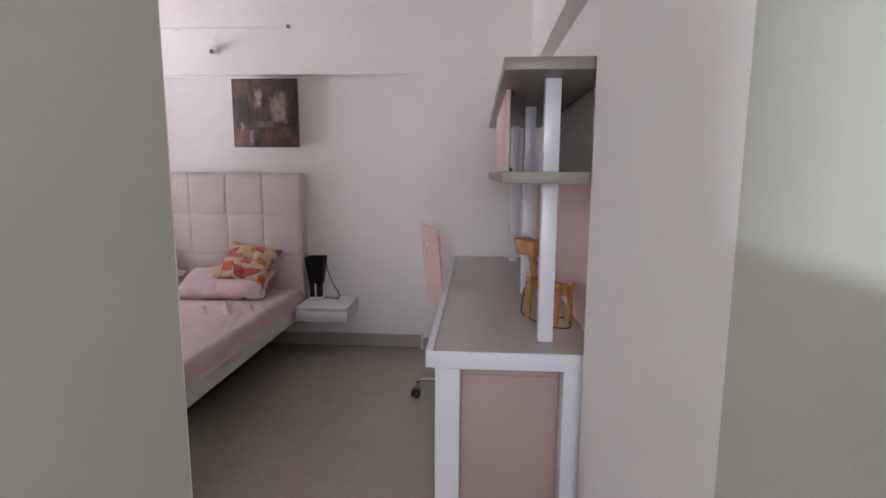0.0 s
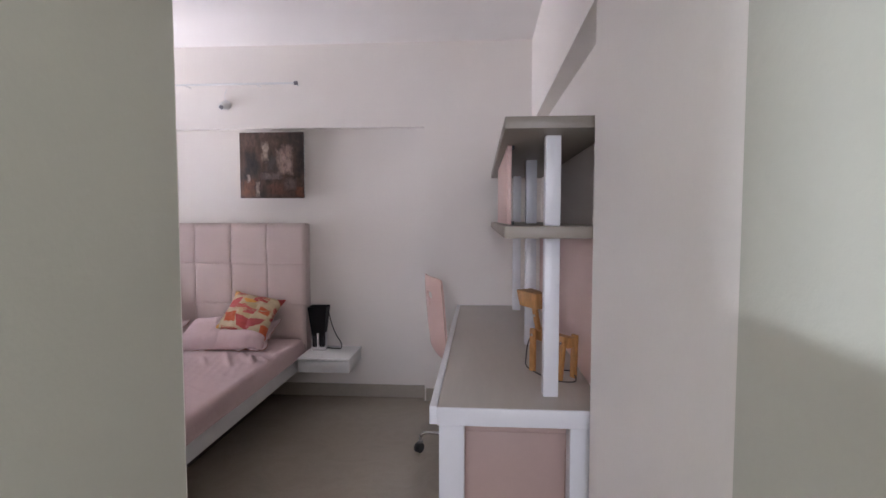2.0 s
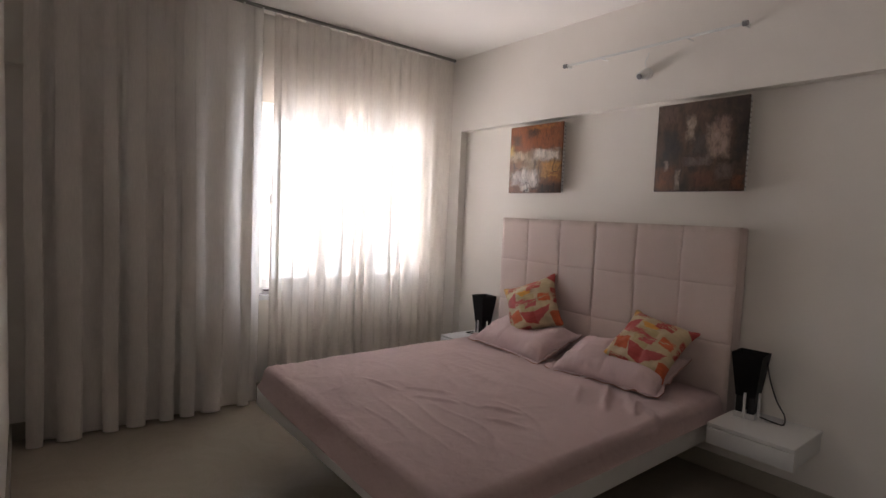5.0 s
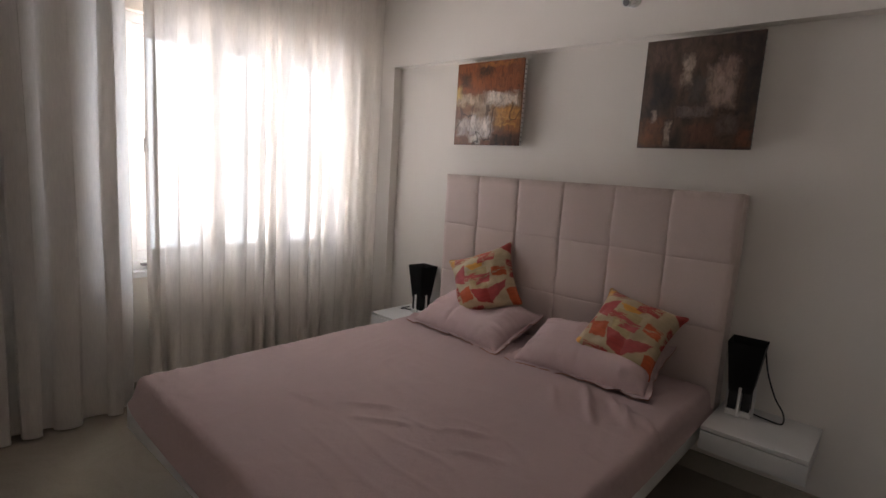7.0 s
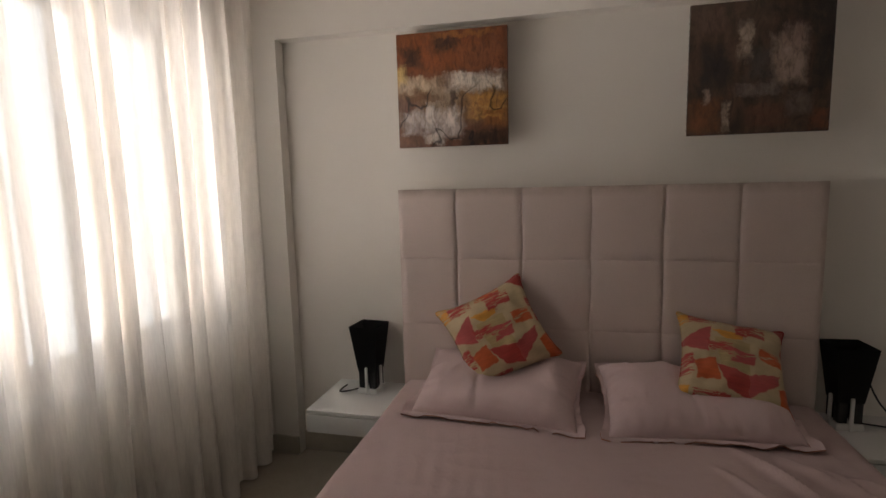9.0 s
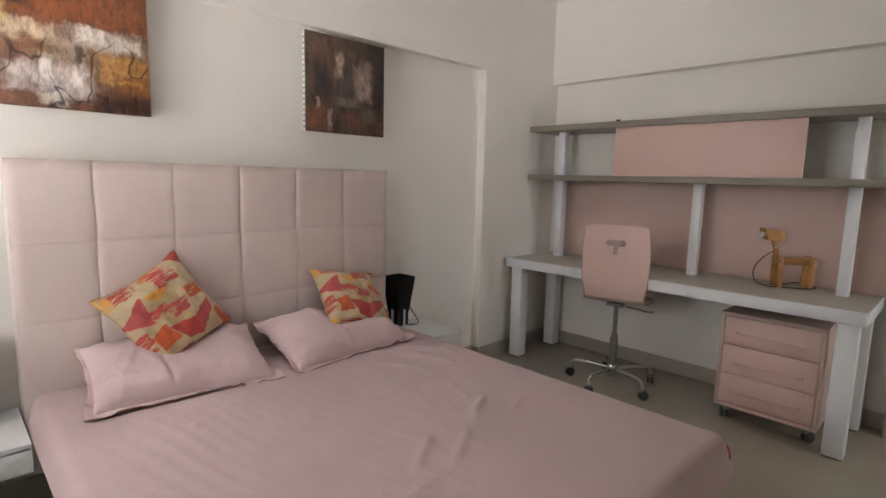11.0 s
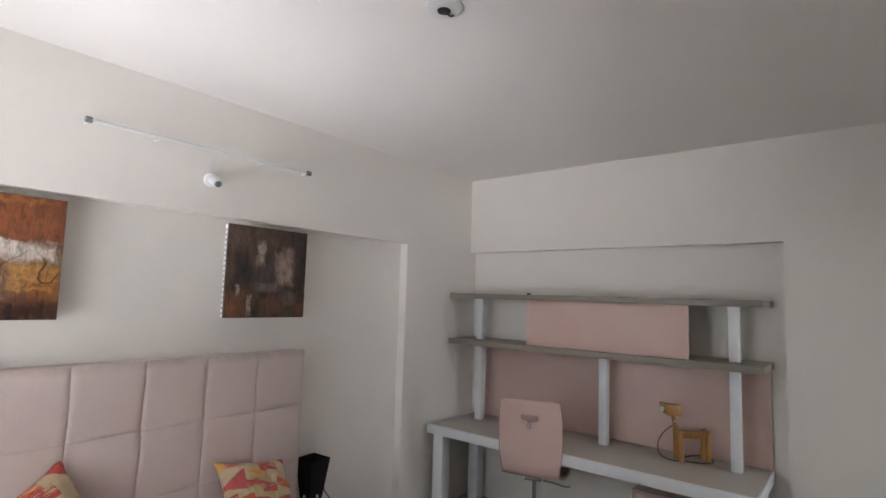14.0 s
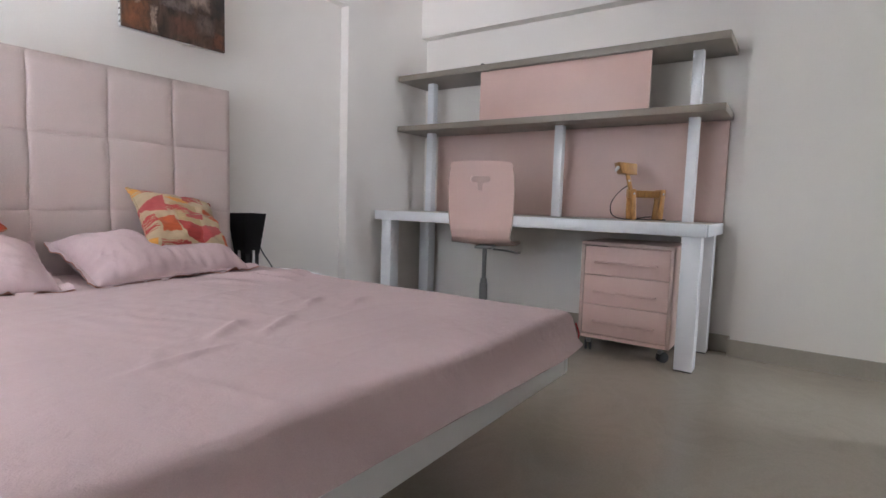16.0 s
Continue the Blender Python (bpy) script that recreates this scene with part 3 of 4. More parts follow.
def curtain(name, y0, y1, x, folds, depth, material, label, seed, lean=0.0, over=0.2):
    rnd = random.Random(seed)
    n = folds * 14
    ph = [0.0]
    for k in range(folds):
        ph.append(ph[-1] + rnd.uniform(0.6, 1.5))
    amp = [rnd.uniform(0.55, 1.0) for _ in range(folds + 1)]
    top, rows = H - 0.03, 40
    bm = bmesh.new()
    grid = []
    for r in range(rows + 1):
        v = r / rows
        z = top * (1 - v) + 0.012 * v
        row = []
        for k in range(n + 1):
            s = k / n * folds
            i = min(int(s), folds - 1)
            u = (ph[i] + (s - i) * (ph[i + 1] - ph[i])) / ph[-1]
            a = amp[i] * (1 - (s - i)) + amp[i + 1] * (s - i)
            grow = 0.35 + 0.65 * min(1, v * 2.2)
            sway = noise.noise((s * 0.7 + seed, v * 1.6, 0.3)) * 0.03 * v
            wob = noise.noise((s * 2.1, v * 3 + seed, 1.7)) * 0.008
            xx = x + depth * a * grow * (math.sin(2 * math.pi * s) + 0.22 * math.sin(4 * math.pi * s + seed + 2 * v)) + sway + wob
            yy = y0 + u * (y1 - y0) - over * a * grow * math.sin(4 * math.pi * s) * (y1 - y0) / folds + lean * v * (1 - u) + noise.noise((s * 0.9, v * 2, seed)) * 0.02 * v
            row.append(bm.verts.new((xx, yy, z)))
        grid.append(row)
    for a, b in zip(grid, grid[1:]):
        for k in range(n):
            bm.faces.new((a[k], a[k + 1], b[k + 1], b[k]))
    ob = thing(name, x, (y0 + y1) / 2, 0, label, "curtain", "curtains at the window")
    bmesh.ops.translate(bm, verts=bm.verts[:], vec=(-x, -(y0 + y1) / 2, 0))
    part("cloth", bm, material, ob)
    for k in range(folds + 1):
        yk = y0 + ph[k] / ph[-1] * (y1 - y0) - (y0 + y1) / 2
        part("glider", boxes((-0.006, 0.006, yk - 0.006, yk + 0.006, top - 0.004, H - 0.017), bevel=0.002, seg=1), PLASTIC, ob, "small white glider")
    return ob


curtain("curtain", 2.62, 4.232, -3.925, 13, 0.047, SHEER, "sheer cream curtain backlit by the window, hanging in soft folds", 3, 0.0, 0.14)
curtain("curtain", 1.27, 2.53, -3.90, 8, 0.06, DRAPE, "heavy beige floor-length curtain hanging in deep folds", 8, 0.0)
track = thing("curtain_track", -3.915, 2.72, H, "slim grey curtain track fixed along the ceiling", "curtain track")
part("rail", boxes((-0.011, 0.011, -1.5, 1.5, -0.018, 0), bevel=0.002), STEEL, track)
for yk in (-1.5, 1.5):
    part("end_cap", boxes((-0.013, 0.013, yk - 0.008, yk + 0.008, -0.02, 0), bevel=0.003), GREY_PLASTIC, track)


# ---- the bed ----
HX, HW = -2.3255, 1.742         # headboard's middle and width
SEAMS = [-0.871, -0.60, -0.306, -0.0105, 0.2825, 0.5685, 0.871]
ROWS_Z = [0.30, 0.44, 0.755, 1.068, 1.384]


def pad(x0, x1, z0, z1, base, deep, last, n=36):
    """An upholstered pad: it swells from tight upright seams and softer level ones, its outer rims rolled over."""
    bm = bmesh.new()
    g = []
    w, h = x1 - x0, z1 - z0

    def spread(k):
        t = k / n * 2 - 1
        return math.copysign(1 - (1 - abs(t)) ** 1.6, t)

    for r in range(n + 1):
        row = []
        for k in range(n + 1):
            x, z = x0 + (spread(k) + 1) * w / 2, z0 + (spread(r) + 1) * h / 2
            dl, dr, db, dt = x - x0, x1 - x, z - z0, z1 - z
            y = deep
            for d, rolled in ((dl, "l" in last), (dr, "r" in last)):
                if rolled:
                    y -= deep * max(0, 1 - d / 0.035) ** 2.2
                else:
                    y -= 0.5 * deep * math.exp(-d / 0.005) + 0.4 * deep * math.exp(-d / 0.02)
            for d, rolled in ((db, False), (dt, "t" in last)):
                if rolled:
                    y -= deep * max(0, 1 - d / 0.04) ** 2.2
                else:
                    y -= 0.2 * deep * math.exp(-d / 0.005) + 0.3 * deep * math.exp(-d / 0.03)
            y += 0.003 * noise.noise((x * 4, z * 4, 2.0)) * min(1, min(dl, dr, db, dt) / 0.05)
            wx, wz = 0.007 * noise.noise((x * 2.5, z * 5.5, 0.4)), 0.006 * noise.noise((x * 5, z * 3, 7.4))
            edge = min(1, min(x + HW / 2, HW / 2 - x) / 0.1) * min(1, (ROWS_Z[-1] - z) / 0.1)
            row.append(bm.verts.new((x + wx * edge, -base - max(0, y), z + wz * edge)))
        g.append(row)
    for a, b in zip(g, g[1:]):
        for k in range(n):
            bm.faces.new((a[k], a[k + 1], b[k + 1], b[k]))
    rim = [e for e in bm.edges if len(e.link_faces) == 1]
    r = bmesh.ops.extrude_edge_only(bm, edges=rim)
    for v in r["geom"]:
        if isinstance(v, bmesh.types.BMVert):
            v.co.y = 0
    bmesh.ops.recalc_face_normals(bm, faces=bm.faces[:])
    return bm


def bed():
    b = thing("bed", HX, 3.25, 0, "low white platform bed with a tall blush tufted headboard", "bed")
    L0, L1 = 2.272 - 3.25, 4.18 - 3.25
    x0, x1 = -0.84, 0.86
    part("side_rail", boxes((x1 - 0.03, x1, L0, L1, 0.278, 0.385), bevel=0.003), WHITE_MATT, b)
    part("side_rail", boxes((x0, x0 + 0.03, L0, L1, 0.278, 0.385), bevel=0.003), WHITE_MATT, b)
    part("foot_rail", boxes((x0 + 0.031, x1 - 0.031, L0, L0 + 0.03, 0.278, 0.385), bevel=0.003), WHITE_MATT, b)
    part("deck", boxes((x0 + 0.031, x1 - 0.031, L0 + 0.031, L1, 0.285, 0.382), bevel=0.002), WHITE_MATT, b)
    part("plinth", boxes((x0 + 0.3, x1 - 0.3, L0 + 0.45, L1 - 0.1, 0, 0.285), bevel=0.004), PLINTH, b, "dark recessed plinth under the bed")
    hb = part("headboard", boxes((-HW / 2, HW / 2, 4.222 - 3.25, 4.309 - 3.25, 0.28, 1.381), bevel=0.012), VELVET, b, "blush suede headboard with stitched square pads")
    for k in range(6):
        for r in range(4):
            last = ("l" if k == 0 else "r" if k == 5 else "") + ("t" if r == 3 else "")
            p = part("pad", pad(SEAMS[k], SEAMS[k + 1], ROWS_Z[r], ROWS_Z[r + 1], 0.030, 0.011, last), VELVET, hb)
            p.location.y = 4.2225 - 3.25
    return b


bed()


def mattress():
    W, L, Z0, Z1 = 1.72, 1.905, 0.386, 0.491
    nx, ny = 190, 210
    rad = 0.044
    bm = bmesh.new()
    ridges = [(0.50, 0.40, 0.62, 0.20, 0.010), (0.58, 0.46, 0.70, 0.30, 0.009), (0.66, 0.42, 0.74, 0.27, 0.010), (0.44, 0.50, 0.56, 0.33, 0.007), (0.72, 0.38, 0.83, 0.30, 0.008),
              (0.30, -0.28, 0.44, -0.20, 0.005), (0.42, -0.36, 0.56, -0.30, 0.005), (-0.35, -0.55, -0.12, -0.50, 0.004), (-0.1, -0.42, 0.06, -0.30, 0.005), (0.02, -0.46, 0.18, -0.36, 0.005), (0.36, 0.36, 0.47, 0.18, 0.006)]

    def height(x, y):
        h = noise.noise((x * 2.2, y * 2.2, 0.1)) * 0.006 + noise.noise((x * 7, y * 3.5, 4.1)) * 0.0025
        h += 0.0010 * math.sin(x * 98 + y * 26 + 7 * noise.noise((x * 2, y * 1.5, 9))) * max(0, noise.noise((x * 1.3, y * 1.1, 2.2)) + 0.55) * min(1, max(0, (y + 0.55) / 0.5))
        for q, (sx, sy) in enumerate(((2.6, 7.5), (6.0, 3.0), (4.0, 11.0))):
            r = 1 - abs(noise.noise((x * sx + q * 7.3, y * sy, q + 0.5)))
            h += (0.006, 0.004, 0.003)[q] * r ** 9 * max(0, noise.noise((x * 1.7, y * 1.7, q + 5.0)) + 0.35)
        for ax, ay, bx, by, k in ridges:
            d = Vector((bx - ax, by - ay))
            q = Vector((x - ax, y - ay))
            u = q.dot(d) / d.length_squared
            s = abs(q.x * d.y - q.y * d.x) / d.length
            if -0.2 < u < 1.2:
                h += 2.5 * k * math.exp(-(s / 0.016) ** 2) * max(0, math.sin(math.pi * (u + 0.2) / 1.4))
        return h

    g = []
    for j in range(ny + 1):
        row = []
        for i in range(nx + 1):
            u, v = i / nx * 2 - 1, j / ny * 2 - 1
            x, y = u * W / 2, v * L / 2
            ex, ey = max(0, abs(x) - (W / 2 - rad)), max(0, abs(y) - (L / 2 - rad))
            drop = rad - math.sqrt(max(0, rad * rad - min(rad, math.hypot(ex, ey)) ** 2))
            x2, y2 = x, y
            if ex and ey and math.hypot(ex, ey) > rad:
                k = rad / math.hypot(ex, ey)
                x2, y2 = math.copysign(W / 2 - rad + ex * k, x), math.copysign(L / 2 - rad + ey * k, y)
            row.append(bm.verts.new((x2, y2, Z1 - drop + height(x, y))))
        g.append(row)
    for a, b in zip(g, g[1:]):
        for i in range(nx):
            bm.faces.new((a[i], a[i + 1], b[i + 1], b[i]))
    rim = [e for e in bm.edges if len(e.link_faces) == 1]
    for z, grow, foot in ((Z0 + 0.018, 0.006, 0.034), (Z0, -0.012, 0.0)):
        r = bmesh.ops.extrude_edge_only(bm, edges=rim)
        rim = [e for e in r["geom"] if isinstance(e, bmesh.types.BMEdge) and all(v in set(q for q in r["geom"] if isinstance(q, bmesh.types.BMVert)) for v in e.verts)]
        for v in r["geom"]:
            if isinstance(v, bmesh.types.BMVert):
                v.co.z = z + noise.noise((v.co.x * 6, v.co.y * 6, 3)) * 0.004
                v.co.x += math.copysign(grow, v.co.x)
                v.co.y += math.copysign(grow, v.co.y) - (foot * (1 - abs(v.co.x / (W / 2)) ** 8) if v.co.y < -L / 2 + 0.06 else 0)
    bmesh.ops.contextual_create(bm, geom=rim)
    for q in bm.verts:
        q.co.y += 0.028 * max(0, -q.co.y / (L / 2)) * (-q.co.x / (W / 2))
    bmesh.ops.recalc_face_normals(bm, faces=bm.faces[:])
    ob = thing("mattress", -2.32, 3.225, 0, "mattress in a creased pale pink fitted sheet on the bed", "mattress")
    s = part("sheet", bm, SHEET, ob)
    seam = tube(bmesh.new(), [(W / 2 - 0.010, -L / 2 - 0.022, 0.45), (W / 2 - 0.008, -L / 2 - 0.030, 0.43), (W / 2 - 0.007, -L / 2 - 0.034, 0.41), (W / 2 - 0.014, -L / 2 - 0.028, 0.39)], 0.003, 6)
    part("corner_seam", seam, RED_STITCH, s, "red stitched corner seam")


mattress()


def soft(w, h, thick, corner, n=26, seed=0, crease=0.004):
    """A stuffed cushion lying in x and y, with pulled corners and creases."""
    bm = bmesh.new()
    sheets = []
    for side in (1, -1):
        g = []
        for j in range(n + 1):
            row = []
            for i in range(n + 1):
                u, v = i / n * 2 - 1, j / n * 2 - 1
                pinch = 1 - corner * (1 - u * u * 0.9) * abs(v) ** 3 * 0.5
                pinch2 = 1 - corner * (1 - v * v * 0.9) * abs(u) ** 3 * 0.5
                x, y = u * w / 2 * pinch2, v * h / 2 * pinch
                f = max(0, 1 - abs(u) ** 2.6) * max(0, 1 - abs(v) ** 2.6)
                z = side * thick / 2 * f ** 0.55
                edge = min(1, f * 3)
                z += crease * edge * noise.noise((u * 3 + seed, v * 3, side)) * 2.2 + crease * 0.7 * edge * noise.noise((u * 9, v * 5 + seed, side * 2))
                row.append(bm.verts.new((x, y, z)))
            g.append(row)
        for a, b in zip(g, g[1:]):
            for i in range(n):
                q = (a[i], a[i + 1], b[i + 1], b[i])
                bm.faces.new(q if side > 0 else q[::-1])
        sheets.append(g)
    bmesh.ops.remove_doubles(bm, verts=bm.verts[:], dist=0.0008)
    return bm


def flange(w, h, corner, width, seed, drop=0.0):
    """The flat wavy border sewn round a pillowcase, its front edge laid out on the bed."""
    bm = bmesh.new()
    pts = []
    n = 46
    for side in range(4):
        for k in range(n):
            t = k / n * 2 - 1
            u, v = ((t, -1), (1, t), (-t, 1), (-1, -t))[side]
            p, p2 = 1 - corner * (1 - u * u * 0.9) * abs(v) ** 3 * 0.5, 1 - corner * (1 - v * v * 0.9) * abs(u) ** 3 * 0.5
            out = Vector(((0, -1), (1, 0), (0, 1), (-1, 0))[side])
            if k == 0:
                out = (out + Vector(((-1, 0), (0, -1), (1, 0), (0, 1))[side])).normalized() * 1.25
            pts.append((Vector((u * w / 2 * p2, v * h / 2 * p)), out, max(0, -v) ** 2))
    rows = []
    for s in (-0.02, 0.0, 0.35, 0.7, 1.0):
        row = []
        for k, (p, out, front) in enumerate(pts):
            wave = noise.noise((p.x * 16, p.y * 16, seed)) + 0.6 * noise.noise((p.x * 38, p.y * 38, seed + 3))
            reach = width * s * (0.45 + 0.55 * front) * (1 + 0.15 * noise.noise((p.x * 12, p.y * 12, seed + 7)))
            q = p + out * reach
            z = front * 0.30 * max(0, reach) + max(0, s) * (0.02 * wave + 0.008 * front) + 0.004 * front + drop
            row.append(bm.verts.new((q.x, q.y, z)))
        rows.append(row)
    for a, c in zip(rows, rows[1:]):
        for k in range(len(pts)):
            bm.faces.new((a[k], a[(k + 1) % len(pts)], c[(k + 1) % len(pts)], c[k]))
    bmesh.ops.recalc_face_normals(bm, faces=bm.faces[:])
    bmesh.ops.solidify(bm, geom=bm.faces[:], thickness=0.0014)
    for e in bm.edges:
        if len(e.link_faces) == 2 and e.calc_face_angle(0) > 0.9:
            e.smooth = False
    return bm


def pillow_case(w, h, thick, corner, seed, dent, n=84):
    """A plump pillow: full to the seams, with gathers along them, soft folds across and a dent under a cushion."""
    bm = bmesh.new()
    for side in (1, -1):
        g = []
        for j in range(n + 1):
            row = []
            for i in range(n + 1):
                u, v = i / n * 2 - 1, j / n * 2 - 1
                pinch = 1 - corner * (1 - u * u * 0.9) * abs(v) ** 3 * 0.5
                pinch2 = 1 - corner * (1 - v * v * 0.9) * abs(u) ** 3 * 0.5
                x, y = u * w / 2 * pinch2, v * h / 2 * pinch
                f = max(0, 1 - abs(u) ** 4.2) * max(0, 1 - abs(v) ** 2.3)
                z = thick / 2 * f ** 0.52 * (1 + 0.10 * noise.noise((u * 1.6 + seed, v * 1.3, side)))
                near = math.exp(-((1 - max(abs(u), abs(v))) / 0.32) ** 2) * min(1, f * 6)
                along = x if abs(v) > abs(u) else y
                z += 0.010 * near * noise.noise((along * 30, max(abs(u), abs(v)) * 2, seed + side))
                mid = min(1, f * 2.5)
                z += 0.012 * mid * noise.noise((u * 2.6 + seed, v * 1.6, side * 3))
                for q, (su, sv, tilt) in enumerate(((4.5, 0.9, 0.4), (5.5, 1.0, -0.5), (2.2, 2.2, 0.2))):
                    r = 1 - abs(noise.noise((u * su + v * tilt * su * 0.4, v * sv, seed + q * 5.1)))
                    z += 0.006 * mid * r ** 5 * max(0, noise.noise((u * 2, v * 2, seed + q + 11)) + 0.25)
                if side > 0:
                    press = math.exp(-(((u - dent[0]) / dent[1]) ** 4) - ((v - 0.6) / 0.9) ** 4)
                    z *= 1 - dent[2] * press
                    z -= 0.010 * mid * math.exp(-((u - dent[0] + dent[1] * 0.95 + 0.08 * v) / 0.035) ** 2) * (0.6 - 0.4 * v)
                row.append(bm.verts.new((x, y, side * max(0, z))))
            g.append(row)
        for a, c in zip(g, g[1:]):
            for i in range(n):
                q = (a[i], a[i + 1], c[i + 1], c[i])
                bm.faces.new(q if side > 0 else q[::-1])
    bmesh.ops.remove_doubles(bm, verts=bm.verts[:], dist=0.0005)
    return bm


def pillow(m, seed, thick, dent):
    ob = thing("pillow", 0, 0, 0, "soft pale pink pillow in a frilled case on the bed", "pillow", "pillows on the bed")
    ob.matrix_basis = m
    part("case", pillow_case(0.66, 0.40, thick, 0.13, seed, dent), PILLOW, ob)
    part("frill", flange(0.66, 0.40, 0.13, 0.032, seed), PILLOW, ob)
    part("backing", flange(0.66, 0.40, 0.13, 0.033, seed, -0.005), CORAL_BACK, ob, "coral back cloth of the pillowcase")


pillow(pose(-2.705, 3.955, 0.562, 20, 1, -4), 1, 0.20, (0.15, 0.42, 0.48))
pillow(pose(-1.968, 3.945, 0.560, 20, -1, 3), 5, 0.20, (0.42, 0.52, 0.58))


def cushion(m, seed, size, label):
    ob = thing("cushion", 0, 0, 0, label, "cushion", "printed cushions on the bed")
    ob.matrix_basis = m
    part("cover", soft(size, size * 0.965, 0.15, 0.26, 40, seed, 0.007), PRINT, ob)
    hem = bmesh.new()
    pts = []
    for side in range(4):
        for k in range(8):
            t = k / 8 * 2 - 1
            u, v = ((t, -1), (1, t), (-t, 1), (-1, -t))[side]
            p, p2 = 1 - 0.26 * (1 - u * u * 0.9) * abs(v) ** 3 * 0.5, 1 - 0.26 * (1 - v * v * 0.9) * abs(u) ** 3 * 0.5
            pts.append((u * size * 0.5 * p2, v * size * 0.4825 * p, 0))
    tube(hem, pts + pts[:1], 0.003, 6)
    part("seam", hem, PRINT, ob)



def axes(centre, u, v):
    """The pose of a thing whose x runs along u and whose y leans along v."""
    u, v = Vector(u).normalized(), Vector(v).normalized()
    n = u.cross(v).normalized()
    v = n.cross(u)
    return Matrix.Translation(centre) @ Matrix((u, v, n)).transposed().to_4x4()


cushion(axes((-2.722, 4.043, 0.770), (0.312, 0.132, 0.14), (-0.196, 0.088, 0.25)), 2, 0.41, "orange and cream printed cushion balanced on one corner against the headboard")
cushion(axes((-1.822, 4.012, 0.700), (0.36, -0.011, -0.062), (0.052, 0.296, 0.258)), 9, 0.40, "orange and cream printed cushion leaning on a pillow")


# ---- nightstands and lamps ----
def nightstand(x0, x1):
    xm = (x0 + x1) / 2
    w = x1 - x0
    ob = thing("nightstand", xm, 4.1, 0.3, "white floating nightstand drawer fixed to the wall", "nightstand", "nightstands beside the bed")
    part("top", boxes((-w / 2, w / 2, -0.175, 0.21, 0.087, 0.105), bevel=0.002), WHITE_MATT, ob)
    part("body", boxes((-w / 2 + 0.003, w / 2 - 0.003, -0.155, 0.208, 0, 0.086), bevel=0.002), WHITE_MATT, ob)
    part("drawer_front", boxes((-w / 2, w / 2, -0.175, -0.157, 0.0, 0.083), bevel=0.002), WHITE_MATT, ob)


nightstand(-3.585, -3.205)
nightstand(-1.435, -1.05)


def taper(bm, z0, z1, a0, b0, a1, b1):
    lo = [bm.verts.new((sx * a0, sy * b0, z0)) for sx, sy in ((-1, -1), (1, -1), (1, 1), (-1, 1))]
    hi = [bm.verts.new((sx * a1, sy * b1, z1)) for sx, sy in ((-1, -1), (1, -1), (1, 1), (-1, 1))]
    for k in range(4):
        j = (k + 1) % 4
        bm.faces.new((lo[k], lo[j], hi[j], hi[k]))
    return lo, hi


def table_lamp(x, y, rz, cord):
    ob = thing("table_lamp", x, y, 0.405, "black tapered table lamp on white prongs on the nightstand", "lamp", "bedside lamps", rz)
    bm = bmesh.new()
    taper(bm, 0.112, 0.337, 0.046, 0.046, 0.072, 0.072)
    bmesh.ops.solidify(bm, geom=bm.faces[:], thickness=0.003)
    bmesh.ops.recalc_face_normals(bm, faces=bm.faces[:])
    part("shade", bm, BLACK, ob, "black pleatless shade open at the top")
    for sx in (-1, 1):
        for sy in (-1, 1):
            leg = bmesh.new()
            box(leg, -0.017, 0.017, -0.017, 0.017, 0.028, 0.113, bevel=0.002)
            for v in leg.verts:
                v.co.x += sx * (0.027 + 0.0)
                v.co.y += sy * 0.027
            part("shade_foot", leg, BLACK, ob)
    for sx, sy in ((0, -1), (0, 1), (-1, 0), (1, 0)):
        pr = bmesh.new()
        box(pr, -0.006, 0.006, -0.006, 0.006, 0.0, 0.135, bevel=0.002)
        for v in pr.verts:
            v.co.x += sx * 0.052
            v.co.y += sy * 0.052
        part("prong", pr, PLASTIC, ob, "white prong")
    part("base", boxes((-0.05, 0.05, -0.05, 0.05, 0.0, 0.027), bevel=0.004), PLASTIC, ob, "white square base")
    part("bulb", lathe(bmesh.new(), [(0.004, 0.12), (0.013, 0.125), (0.013, 0.16), (0.026, 0.195), (0.028, 0.215), (0.02, 0.238), (0.004, 0.246)], 16), PLASTIC, ob, "white unlit bulb")
    part("cord", tube(bmesh.new(), cord, 0.0035), BLACK, ob, "black power cord")


table_lamp(-1.352, 4.19, 4, [(0.064, 0.03, 0.31), (0.085, 0.03, 0.21), (0.125, 0.02, 0.11), (0.165, 0.01, 0.05), (0.168, -0.01, 0.010), (0.12, 0.0, 0.006), (0.05, 0.02, 0.008)])
table_lamp(-3.368, 4.19, -6, [(-0.05, 0.02, 0.008), (-0.08, -0.02, 0.006), (-0.10, -0.07, 0.014), (-0.145, -0.06, 0.006), (-0.15, 0.02, 0.006)])


